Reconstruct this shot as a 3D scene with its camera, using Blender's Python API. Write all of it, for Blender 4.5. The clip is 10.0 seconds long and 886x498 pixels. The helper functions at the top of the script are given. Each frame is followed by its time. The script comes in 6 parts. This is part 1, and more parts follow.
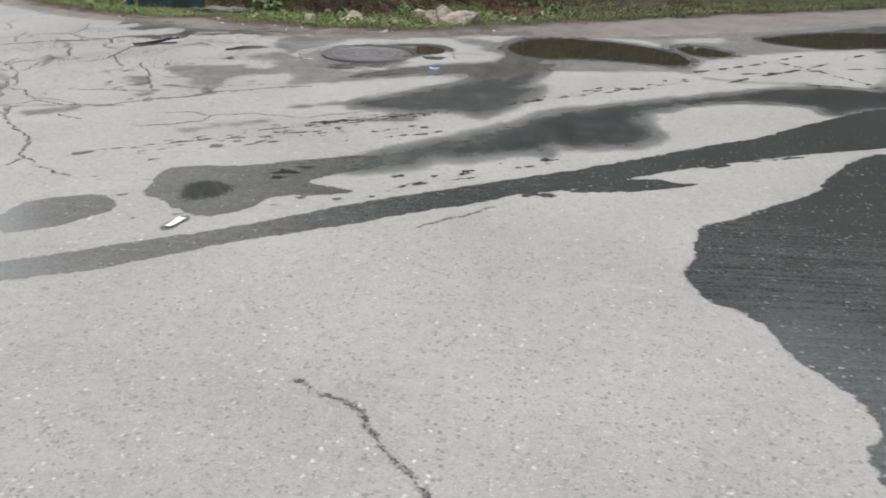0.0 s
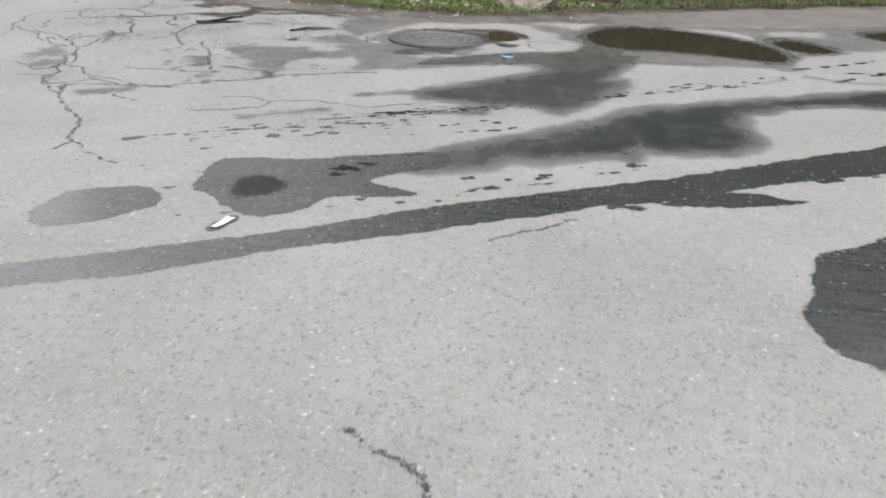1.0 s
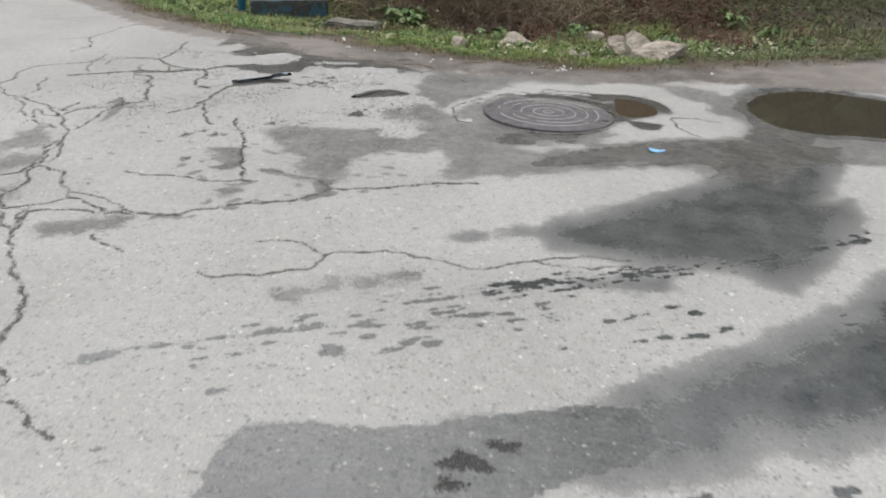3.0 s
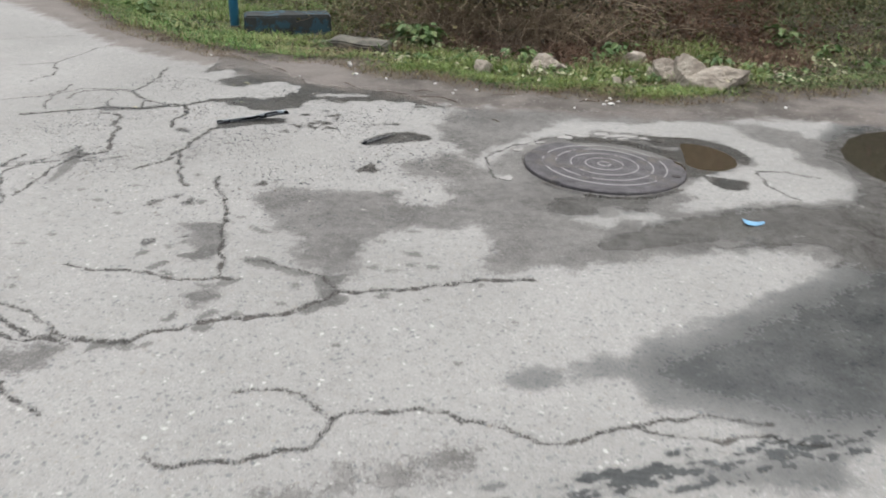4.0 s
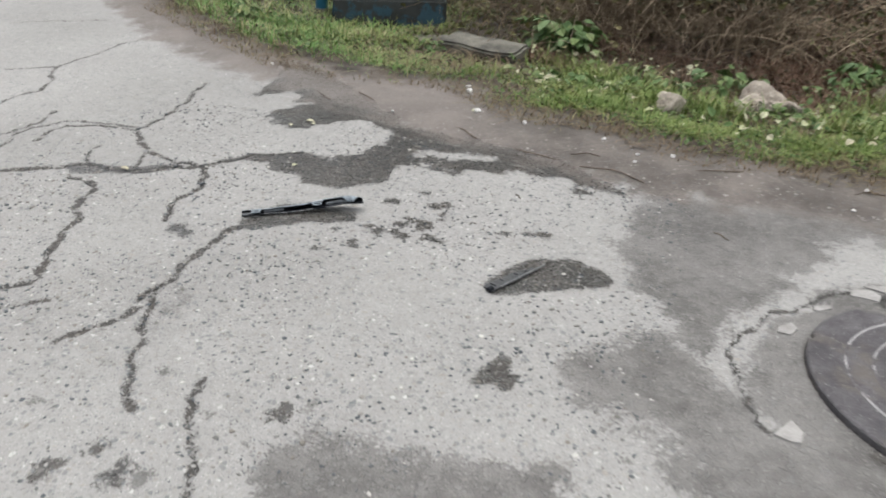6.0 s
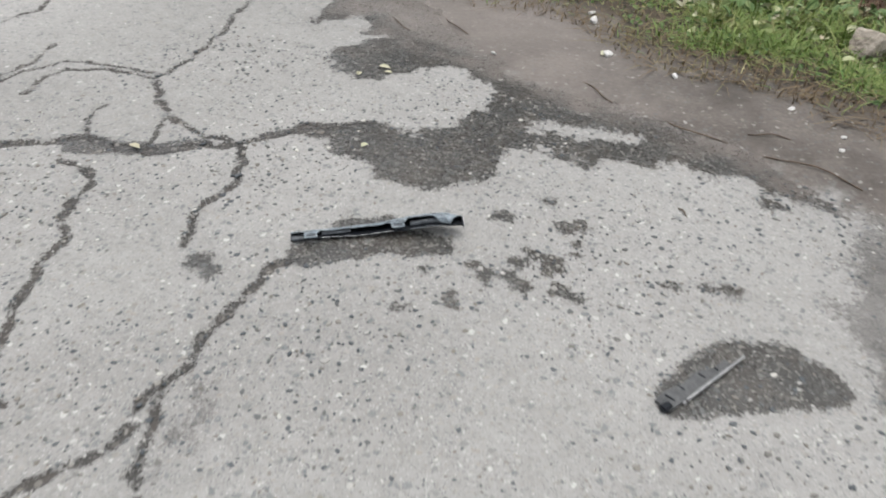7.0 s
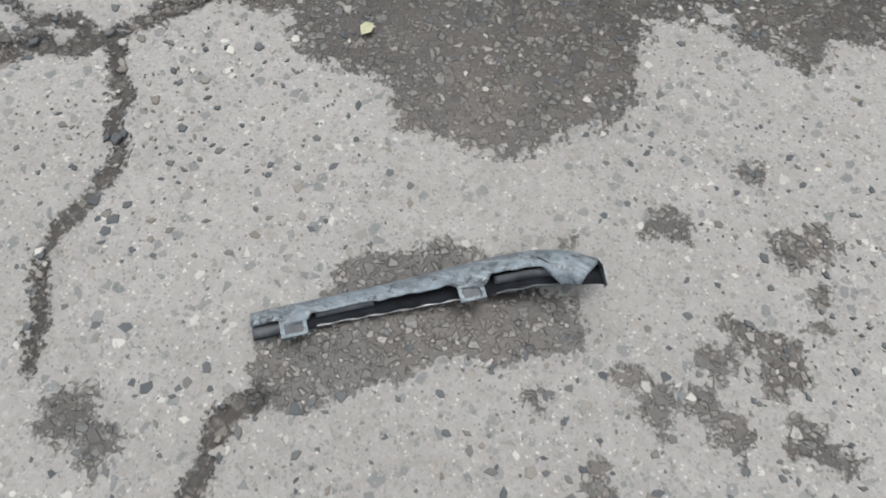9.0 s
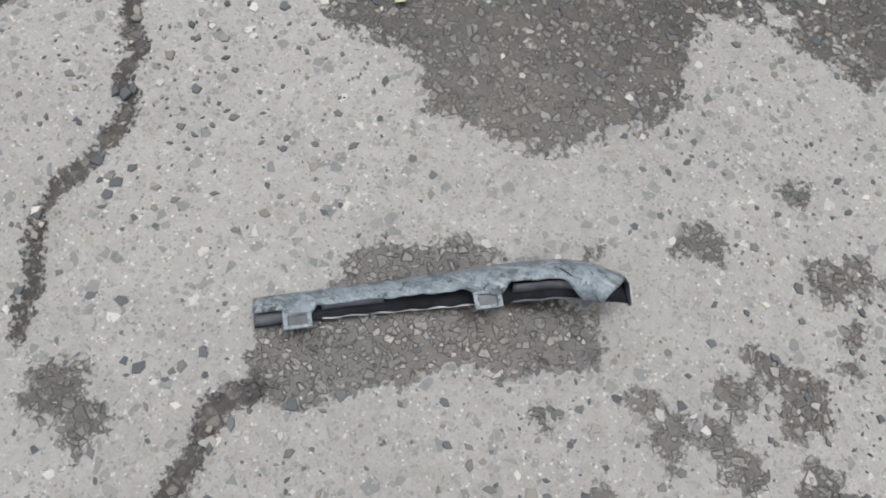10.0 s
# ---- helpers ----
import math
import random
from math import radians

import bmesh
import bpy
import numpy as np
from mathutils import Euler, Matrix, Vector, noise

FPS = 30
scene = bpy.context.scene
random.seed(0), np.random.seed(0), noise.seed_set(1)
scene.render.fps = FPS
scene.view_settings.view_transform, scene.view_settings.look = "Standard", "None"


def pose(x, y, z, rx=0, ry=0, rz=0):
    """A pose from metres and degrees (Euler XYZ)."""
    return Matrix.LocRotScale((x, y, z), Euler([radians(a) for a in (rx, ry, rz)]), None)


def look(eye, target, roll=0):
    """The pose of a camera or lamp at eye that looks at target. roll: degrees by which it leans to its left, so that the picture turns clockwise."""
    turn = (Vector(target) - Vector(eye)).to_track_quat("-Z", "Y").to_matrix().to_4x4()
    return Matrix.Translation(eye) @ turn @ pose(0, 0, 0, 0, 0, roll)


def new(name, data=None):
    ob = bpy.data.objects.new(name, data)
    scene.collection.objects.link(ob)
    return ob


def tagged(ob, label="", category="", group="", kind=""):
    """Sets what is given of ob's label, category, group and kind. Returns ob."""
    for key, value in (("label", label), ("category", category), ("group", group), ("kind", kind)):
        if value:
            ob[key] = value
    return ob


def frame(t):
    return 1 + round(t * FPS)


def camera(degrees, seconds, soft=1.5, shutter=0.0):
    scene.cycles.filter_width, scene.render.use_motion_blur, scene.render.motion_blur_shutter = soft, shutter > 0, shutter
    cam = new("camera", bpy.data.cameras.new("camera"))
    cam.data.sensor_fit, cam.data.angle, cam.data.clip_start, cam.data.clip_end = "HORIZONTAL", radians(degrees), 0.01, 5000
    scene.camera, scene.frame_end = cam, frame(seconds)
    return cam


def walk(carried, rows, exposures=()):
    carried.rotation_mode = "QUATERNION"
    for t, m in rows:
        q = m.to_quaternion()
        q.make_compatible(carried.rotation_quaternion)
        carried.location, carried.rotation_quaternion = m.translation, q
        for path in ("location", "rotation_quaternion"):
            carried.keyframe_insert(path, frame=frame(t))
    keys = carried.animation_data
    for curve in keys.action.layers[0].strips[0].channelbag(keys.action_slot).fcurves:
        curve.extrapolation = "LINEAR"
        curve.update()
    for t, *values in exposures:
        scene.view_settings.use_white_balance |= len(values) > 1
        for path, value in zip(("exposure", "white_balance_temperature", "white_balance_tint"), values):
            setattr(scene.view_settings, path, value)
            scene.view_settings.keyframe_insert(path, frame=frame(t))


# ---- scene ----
cam = camera(60.0, 10.0, soft=1.8, shutter=0.25)
PATH = [
    (0, (-0.266, 2.228, 0.955), (-0.382, 4.043, 0.125), 1.2),
    (0.5, (-0.334, 2.245, 0.943), (-0.568, 4.051, 0.115), 0.3),
    (1, (-0.34, 2.508, 0.919), (-0.597, 4.29, 0.049), 2.0),
    (1.5, (-0.437, 2.794, 0.928), (-0.699, 4.573, 0.051), 2.4),
    (2, (-0.597, 3.108, 0.964), (-0.875, 4.888, 0.094), 3.0),
    (2.5, (-0.719, 3.479, 0.976), (-1.078, 5.238, 0.095), 1.9),
    (2.7, (-0.772, 3.621, 0.993), (-1.149, 5.379, 0.118), 1.9),
    (3.8, (-1.11, 4.426, 0.947), (-1.454, 6.193, 0.077), 1.7),
    (4, (-1.145, 4.55, 0.97), (-1.519, 6.311, 0.1), 1.8),
    (4.2, (-1.177, 4.696, 0.959), (-1.573, 6.449, 0.081), 2.3),
    (4.5, (-1.242, 4.913, 0.952), (-1.632, 6.669, 0.077), 4.3),
    (5, (-1.341, 5.294, 0.934), (-1.757, 7.032, 0.037), 4.3),
    (5.5, (-1.499, 5.647, 0.932), (-2.034, 7.346, 0.022), 2.2),
    (5.7, (-1.577, 5.79, 0.905), (-2.135, 7.479, -0.009), 2.3),
    (6.8, (-2.001, 6.482, 0.863), (-2.668, 7.921, -0.354), 1.9),
    (7, (-2.077, 6.585, 0.841), (-2.723, 8.009, -0.407), 2.4),
    (7.2, (-2.142, 6.699, 0.825), (-2.779, 8.107, -0.444), 3.1),
    (7.5, (-2.231, 6.823, 0.802), (-2.803, 8.123, -0.605), 3.5),
    (8, (-2.356, 7.055, 0.735), (-2.842, 8.173, -0.851), 4.0),
    (8.5, (-2.467, 7.199, 0.68), (-2.809, 8.095, -1.075), 5.6),
    (9, (-2.558, 7.297, 0.635), (-2.794, 8.099, -1.181), 6.6),
    (9.5, (-2.592, 7.343, 0.611), (-2.762, 8.056, -1.25), 10.8),
    (10, (-2.592, 7.347, 0.617), (-2.779, 8.019, -1.258), 12.9),
]
EXPOSURES = [(0, 0.86), (5.5, 0.94), (8, 0.82), (10, 0.75)]
walk(cam, [(t, look(eye, target, roll)) for t, eye, target, roll in PATH], EXPOSURES)

# ---- light ----
world = bpy.data.worlds.new("overcast_sky")
scene.world = world
world.use_nodes = True
wn = world.node_tree
sky = wn.nodes.new("ShaderNodeTexSky")
sky.sky_type, sky.sun_disc = "NISHITA", False
sky.sun_elevation, sky.sun_rotation = radians(80), radians(8)
sky.air_density, sky.dust_density, sky.ozone_density = 1.0, 4.0, 1.0
grey = wn.nodes.new("ShaderNodeHueSaturation")
grey.inputs["Saturation"].default_value = 0.22
wn.links.new(sky.outputs[0], grey.inputs["Color"])
wn.links.new(grey.outputs[0], wn.nodes["Background"].inputs["Color"])
wn.nodes["Background"].inputs["Strength"].default_value = 0.15
sun = new("sun", bpy.data.lights.new("sun", "SUN"))
sun.data.energy, sun.data.angle, sun.data.color = 0.5, radians(60), (1.0, 0.985, 0.965)
sun.matrix_world = look((0.25, 1.75, 10), (0, 0, 0))

rng = np.random.default_rng(7)


# ---- materials ----
class Nodes:
    """A small helper that adds nodes to one material."""

    def __init__(self, name):
        self.mat = bpy.data.materials.new(name)
        self.mat.use_nodes = True
        self.tree = self.mat.node_tree
        self.bsdf = self.tree.nodes["Principled BSDF"]
        self.pos = self.tree.nodes.new("ShaderNodeNewGeometry").outputs["Position"]

    def put(self, socket, value):
        if isinstance(value, bpy.types.NodeSocket):
            self.tree.links.new(value, socket)
        elif isinstance(value, (tuple, list)) and len(value) == 3 and socket.type == "RGBA":
            socket.default_value = (*value, 1)
        else:
            socket.default_value = value

    def op(self, kind, a, b=0.0, c=0.0, clamp=False):
        n = self.tree.nodes.new("ShaderNodeMath")
        n.operation, n.use_clamp = kind, clamp
        for i, v in enumerate((a, b, c)):
            self.put(n.inputs[i], v)
        return n.outputs[0]

    def step(self, v, lo, hi, out_lo=0.0, out_hi=1.0):
        n = self.tree.nodes.new("ShaderNodeMapRange")
        n.interpolation_type = "SMOOTHSTEP"
        for i, w in enumerate((v, lo, hi, out_lo, out_hi)):
            self.put(n.inputs[i], w)
        return n.outputs[0]

    def mix(self, f, a, b, blend="MIX"):
        n = self.tree.nodes.new("ShaderNodeMix")
        n.data_type, n.blend_type = "RGBA", blend
        self.put(n.inputs[0], f)
        self.put(n.inputs[6], a)
        self.put(n.inputs[7], b)
        return n.outputs[2]

    def noise(self, scale, detail=4.0, rough=0.55, at=None, distort=0.0):
        n = self.tree.nodes.new("ShaderNodeTexNoise")
        self.put(n.inputs["Vector"], at or self.pos)
        n.inputs["Scale"].default_value, n.inputs["Detail"].default_value = scale, detail
        n.inputs["Roughness"].default_value, n.inputs["Distortion"].default_value = rough, distort
        return n.outputs["Fac"]

    def cells(self, scale, at=None):
        n = self.tree.nodes.new("ShaderNodeTexVoronoi")
        self.put(n.inputs["Vector"], at or self.pos)
        n.inputs["Scale"].default_value = scale
        s = self.tree.nodes.new("ShaderNodeSeparateColor")
        self.tree.links.new(n.outputs["Color"], s.inputs[0])
        e = self.tree.nodes.new("ShaderNodeTexVoronoi")
        e.feature = "DISTANCE_TO_EDGE"
        self.put(e.inputs["Vector"], at or self.pos)
        e.inputs["Scale"].default_value = scale
        return e.outputs["Distance"], s.outputs[0], s.outputs[1], s.outputs[2]

    def attr(self, name):
        n = self.tree.nodes.new("ShaderNodeAttribute")
        n.attribute_name = name
        return n.outputs["Fac"]

    def ramp(self, v, stops):
        n = self.tree.nodes.new("ShaderNodeValToRGB")
        e = n.color_ramp.elements
        while len(e) < len(stops):
            e.new(0.5)
        for el, (p, c) in zip(e, stops):
            el.position, el.color = p, (*c, 1)
        self.put(n.inputs[0], v)
        return n.outputs[0]

    def island(self):
        n = self.tree.nodes.new("ShaderNodeNewGeometry")
        return n.outputs["Random Per Island"]

    def piece(self):
        return self.tree.nodes.new("ShaderNodeObjectInfo").outputs["Random"]

    def bump(self, height, distance, strength=1.0):
        n = self.tree.nodes.new("ShaderNodeBump")
        n.inputs["Distance"].default_value, n.inputs["Strength"].default_value = distance, strength
        self.put(n.inputs["Height"], height)
        self.put(self.bsdf.inputs["Normal"], n.outputs[0])

    def done(self, color, rough, metal=0.0, spec=0.5):
        self.put(self.bsdf.inputs["Base Color"], color)
        self.put(self.bsdf.inputs["Roughness"], rough)
        self.put(self.bsdf.inputs["Metallic"], metal)
        self.put(self.bsdf.inputs["Specular IOR Level"], spec)
        return self.mat


CHIP_STOPS = [(0.0, (0.066, 0.077, 0.086)), (0.3, (0.095, 0.108, 0.117)), (0.52, (0.135, 0.14, 0.138)), (0.7, (0.21, 0.19, 0.165)), (0.84, (0.33, 0.325, 0.305)), (1.0, (0.56, 0.55, 0.52))]


ASPHALT_STOPS = [(0.0, (0.085, 0.098, 0.106)), (0.25, (0.13, 0.142, 0.147)), (0.48, (0.17, 0.172, 0.165)), (0.66, (0.25, 0.225, 0.19)), (0.82, (0.33, 0.325, 0.305)), (1.0, (0.56, 0.55, 0.52))]


def ground_material():
    m = Nodes("weathered_asphalt")
    big, mid, fine, grit = m.noise(1.3, 5), m.noise(26, 5, 0.6), m.noise(95, 4, 0.65), m.noise(420, 3, 0.7)
    wob = m.tree.nodes.new("ShaderNodeTexNoise")
    wob.inputs["Scale"].default_value = 160
    shift = m.tree.nodes.new("ShaderNodeVectorMath")
    shift.operation = "MULTIPLY_ADD"
    m.put(shift.inputs[0], wob.outputs["Color"])
    shift.inputs[1].default_value = (0.006, 0.006, 0.006)
    m.put(shift.inputs[2], m.pos)
    bent = shift.outputs[0]
    # binder with bleached and grimy zones
    tone = m.op("ADD", m.op("MULTIPLY", big, 0.6), m.op("MULTIPLY", mid, 0.4))
    base = m.mix(m.step(tone, 0.3, 0.7), (0.234, 0.23, 0.219), (0.317, 0.312, 0.3))
    base = m.mix(1.0, base, m.ramp(grit, [(0.25, (0.84, 0.84, 0.84)), (0.75, (1.13, 1.13, 1.13))]), "MULTIPLY")
    base = m.mix(1.0, base, m.ramp(fine, [(0.3, (0.88, 0.875, 0.87)), (0.7, (1.09, 1.09, 1.09))]), "MULTIPLY")
    # two sizes of angular stone chips laid bare in it
    d1, r1, g1, b1 = m.cells(105, bent)
    chip1 = m.op("MULTIPLY", m.step(m.op("SUBTRACT", d1, m.op("MULTIPLY_ADD", g1, 0.22, 0.04)), -0.02, 0.03), m.op("LESS_THAN", r1, 0.22))
    d2, r2, g2, b2 = m.cells(215, bent)
    chip2 = m.op("MULTIPLY", m.step(m.op("SUBTRACT", d2, m.op("MULTIPLY_ADD", g2, 0.2, 0.05)), -0.03, 0.04), m.op("LESS_THAN", r2, 0.3))
    col1, col2 = m.ramp(b1, ASPHALT_STOPS), m.ramp(b2, ASPHALT_STOPS)
    dry = m.mix(m.op("MULTIPLY", chip2, 0.45), base, col2)
    dry = m.mix(m.op("MULTIPLY", chip1, 0.6), dry, col1)
    d3, r3, g3, b3 = m.cells(430, bent)
    speck = m.op("MULTIPLY", m.step(d3, 0.06, 0.16), m.op("LESS_THAN", r3, 0.22))
    dry = m.mix(m.op("MULTIPLY", speck, 0.6), dry, m.ramp(b3, ASPHALT_STOPS))
    # whole grains fall inside or outside a stain
    grain = m.op("MULTIPLY_ADD", b2, 0.02, m.op("MULTIPLY_ADD", b1, 0.024, -0.022))
    pebble = m.op("MULTIPLY", m.step(m.op("SUBTRACT", d1, m.op("MULTIPLY_ADD", g1, 0.1, 0.03)), -0.02, 0.05), m.op("LESS_THAN", r1, 0.4))
    pebble2 = m.op("MULTIPLY", m.step(m.op("SUBTRACT", d2, m.op("MULTIPLY_ADD", g2, 0.1, 0.03)), -0.02, 0.06), m.op("LESS_THAN", r2, 0.45))
    # films of water and dirt, each with its own edge
    coarse = m.noise(8, 6, 0.62)
    ragged = m.op("ADD", m.op("MULTIPLY_ADD", coarse, 0.26, -0.13), m.op("ADD", m.op("MULTIPLY_ADD", mid, 0.13, -0.065), m.op("MULTIPLY_ADD", m.noise(150, 4, 0.7), 0.13, -0.065)))
    scallop = m.op("ADD", m.op("MULTIPLY_ADD", coarse, 0.05, -0.025), m.op("ADD", m.op("MULTIPLY_ADD", mid, 0.045, -0.0225), m.op("MULTIPLY_ADD", fine, 0.022, -0.011)))
    wet = m.step(m.op("ADD", m.attr("wet"), scallop), -0.005, 0.007)
    soaking = m.op("ADD", m.attr("damp"), m.op("ADD", m.op("MULTIPLY_ADD", m.noise(150, 4, 0.7), 0.07, -0.035), m.op("MULTIPLY_ADD", m.noise(7, 6, 0.65), 0.17, -0.085)))
    damp = m.op("ADD", m.step(soaking, -0.02, 0.02, 0.0, 0.6), m.step(soaking, 0.0, 0.16, 0.0, 0.4))
    drier = m.op("ADD", m.attr("moist"), m.op("SUBTRACT", soaking, m.attr("damp")))
    damp = m.op("MAXIMUM", damp, m.op("ADD", m.step(drier, -0.02, 0.02, 0.0, 0.6), m.step(drier, 0.0, 0.14, 0.0, 0.28)))
    mud = m.step(m.op("ADD", m.attr("mud"), m.op("ADD", grain, ragged)), -0.018, 0.018)
    grime = m.step(m.op("ADD", m.attr("grime"), m.op("ADD", m.op("MULTIPLY_ADD", mid, 0.04, -0.02), m.op("MULTIPLY_ADD", grain, 0.4, m.op("MULTIPLY_ADD", m.noise(150, 5, 0.75), 0.034, -0.015)))), -0.003, 0.004)
    slick = m.step(m.op("ADD", m.attr("slick"), m.op("ADD", m.op("MULTIPLY_ADD", m.noise(13, 5, 0.65), 0.17, -0.085), m.op("MULTIPLY_ADD", grain, 0.6, m.op("MULTIPLY_ADD", m.noise(60, 5, 0.75), 0.07, -0.035)))), -0.004, 0.006)
    grime = m.op("MAXIMUM", grime, slick)
    smudge = m.step(m.op("ADD", m.attr("smudge"), m.op("ADD", m.op("MULTIPLY_ADD", mid, 0.06, -0.03), m.op("MULTIPLY_ADD", grain, 0.4, m.op("MULTIPLY_ADD", m.noise(150, 5, 0.75), 0.04, -0.02)))), -0.004, 0.006)
    dirt = m.step(m.op("ADD", m.attr("dirt"), m.op("MULTIPLY_ADD", m.noise(9, 6, 0.65), 0.36, -0.18)), -0.05, 0.06)
    soil = m.step(m.op("ADD", m.attr("soil"), m.op("MULTIPLY_ADD", m.noise(8, 5), 0.5, -0.25)), -0.1, 0.15)
    crack = m.step(m.op("ADD", m.attr("crack"), m.op("ADD", m.op("MULTIPLY_ADD", mid, 0.03, -0.015), m.op("MULTIPLY_ADD", m.noise(170, 5, 0.75), 0.045, -0.0225))), -0.002, 0.002)
    mudcol = m.mix(m.step(m.op("ADD", m.op("MULTIPLY", mid, 0.45), m.op("MULTIPLY", m.noise(5, 5, 0.6), 0.55)), 0.35, 0.65), (0.088, 0.084, 0.078), (0.178, 0.172, 0.162))
    mudcol = m.mix(1.0, mudcol, m.ramp(grit, [(0.25, (0.55, 0.55, 0.55)), (0.75, (1.4, 1.4, 1.4))]), "MULTIPLY")
    pale1, pale2 = m.mix(0.6, col1, (0.27, 0.265, 0.25)), m.mix(0.6, col2, (0.27, 0.265, 0.25))
    mudcol = m.mix(m.op("MULTIPLY", chip2, 0.35), mudcol, pale2)
    mudcol = m.mix(m.op("MULTIPLY", chip1, 0.35), mudcol, pale1)
    color = m.mix(mud, dry, mudcol)
    color = m.mix(m.op("MULTIPLY", smudge, 0.85), color, m.mix(1.0, mudcol, (0.74, 0.745, 0.745), "MULTIPLY"))
    grimecol = m.mix(1.0, mudcol, m.mix(m.step(m.noise(11, 4, 0.6), 0.42, 0.6), (0.3, 0.302, 0.297), (0.4, 0.37, 0.342)), "MULTIPLY")
    grimecol = m.mix(m.op("MULTIPLY", m.op("MAXIMUM", chip1, chip2), 0.58), grimecol, m.mix(0.5, pale1, col1))
    grimecol = m.mix(m.op("MULTIPLY", pebble2, 0.4), grimecol, m.mix(b2, (0.045, 0.047, 0.046), (0.17, 0.163, 0.15)))
    grimecol = m.mix(m.op("MULTIPLY", pebble, 0.42), grimecol, m.mix(b1, (0.045, 0.047, 0.046), (0.27, 0.26, 0.235)))
    color = m.mix(grime, color, grimecol)
    soak = m.mix(m.op("MULTIPLY", m.op("MULTIPLY", m.op("MULTIPLY", damp, m.op("SUBTRACT", 1.0, m.op("MULTIPLY", mud, 0.65))), m.op("SUBTRACT", 1.0, wet)), m.op("MULTIPLY_ADD", coarse, 0.6, 0.65), clamp=True), (1, 1, 1), (0.13, 0.148, 0.156))
    color = m.mix(1.0, color, soak, "MULTIPLY")
    along = m.tree.nodes.new("ShaderNodeMapping")
    m.put(along.inputs["Vector"], m.pos)
    along.inputs["Rotation"].default_value[2] = radians(-31)
    along.inputs["Scale"].default_value = (2.5, 60, 1)
    streak = m.step(m.noise(1.0, 4, 0.6, along.outputs[0]), 0.3, 0.7)
    dark = m.mix(1.0, color, m.mix(m.op("MULTIPLY_ADD", streak, 0.45, m.op("MULTIPLY_ADD", m.step(fine, 0.3, 0.7), 0.4, m.op("MULTIPLY", m.step(coarse, 0.3, 0.7), 0.15))), (0.105, 0.116, 0.12), (0.27, 0.292, 0.3)), "MULTIPLY")
    dark = m.mix(m.op("MULTIPLY", m.op("MULTIPLY", chip1, m.op("GREATER_THAN", b1, 0.62)), 0.36), dark, m.mix(0.5, col1, (0.25, 0.25, 0.24)))
    # wet asphalt pales towards the left: sky sheen put into the colour
    painted_sheen = m.step(m.op("ADD", m.attr("painted_sheen"), m.op("MULTIPLY_ADD", mid, 0.16, -0.08)), -0.2, 0.3)
    color = m.mix(m.op("MULTIPLY", m.op("MULTIPLY", wet, m.op("SUBTRACT", 1.0, m.op("MULTIPLY", painted_sheen, 0.4))), m.op("SUBTRACT", 1.0, m.op("MULTIPLY", mud, 0.6))), color, dark)
    color = m.mix(m.op("MULTIPLY", crack, 0.92), color, m.mix(1.0, grimecol, (0.72, 0.7, 0.69), "MULTIPLY"))
    dirtcol = m.mix(m.step(m.noise(4, 6, 0.6), 0.35, 0.65), (0.07, 0.061, 0.053), (0.148, 0.13, 0.116))
    dirtcol = m.mix(1.0, dirtcol, m.ramp(fine, [(0.25, (0.7, 0.7, 0.7)), (0.75, (1.25, 1.25, 1.25))]), "MULTIPLY")
    dirtcol = m.mix(m.op("MULTIPLY", chip1, 0.35), dirtcol, col1)
    dust = m.step(m.op("ADD", m.attr("dusty"), m.op("MULTIPLY_ADD", m.noise(3.5, 5), 0.5, -0.25)), -0.15, 0.25)
    dirtcol = m.mix(m.op("MULTIPLY", dust, 0.5), dirtcol, m.mix(fine, (0.15, 0.132, 0.118), (0.25, 0.225, 0.205)))
    color = m.mix(dirt, color, dirtcol)
    soilcol = m.mix(m.step(m.noise(6, 5), 0.35, 0.65), (0.022, 0.017, 0.012), (0.06, 0.046, 0.031))
    color = m.mix(soil, color, soilcol)
    film = m.op("MAXIMUM", wet, m.op("MULTIPLY", damp, 0.9))
    rough = m.step(m.op("SUBTRACT", film, m.op("MULTIPLY", dirt, 1.0)), 0.0, 1.0, 0.9, 0.14)
    rough = m.op("SUBTRACT", rough, m.op("MAXIMUM", m.op("MULTIPLY", mud, 0.3), m.op("MULTIPLY", grime, 0.6)))
    rough = m.op("MULTIPLY_ADD", fine, 0.25, m.op("SUBTRACT", rough, 0.125), clamp=True)
    # standing film in the shallow hollow, as smooth as a mirror
    mirror = m.step(m.op("ADD", m.attr("film"), m.op("ADD", grain, m.op("MULTIPLY_ADD", fine, 0.05, -0.025))), -0.01, 0.012)
    rough = m.op("MULTIPLY", rough, m.op("MULTIPLY_ADD", mirror, -0.85, 1.0))
    height = m.op("ADD", m.op("MULTIPLY", grit, 0.5), m.op("ADD", m.op("MULTIPLY", fine, 0.9), m.op("MULTIPLY", chip1, 0.35)))
    height = m.op("MULTIPLY", height, m.op("SUBTRACT", 1.0, m.op("MULTIPLY", film, 0.88)))
    height = m.op("ADD", height, m.op("MULTIPLY", m.op("MULTIPLY", m.op("MAXIMUM", mud, grime), m.op("ADD", m.op("ADD", chip1, chip2), m.op("ADD", pebble, pebble2))), 0.8))
    height = m.op("ADD", height, m.op("MULTIPLY", m.op("ADD", dirt, soil), m.op("MULTIPLY", mid, 4.0)))
    m.bump(m.op("MULTIPLY", m.op("SUBTRACT", height, m.op("MULTIPLY", crack, 1.5)), m.op("MULTIPLY_ADD", mirror, -0.97, 1.0)), 0.0016, 0.75)
    m.put(m.bsdf.inputs["Coat Weight"], mirror)
    m.put(m.bsdf.inputs["Coat Roughness"], 0.02)
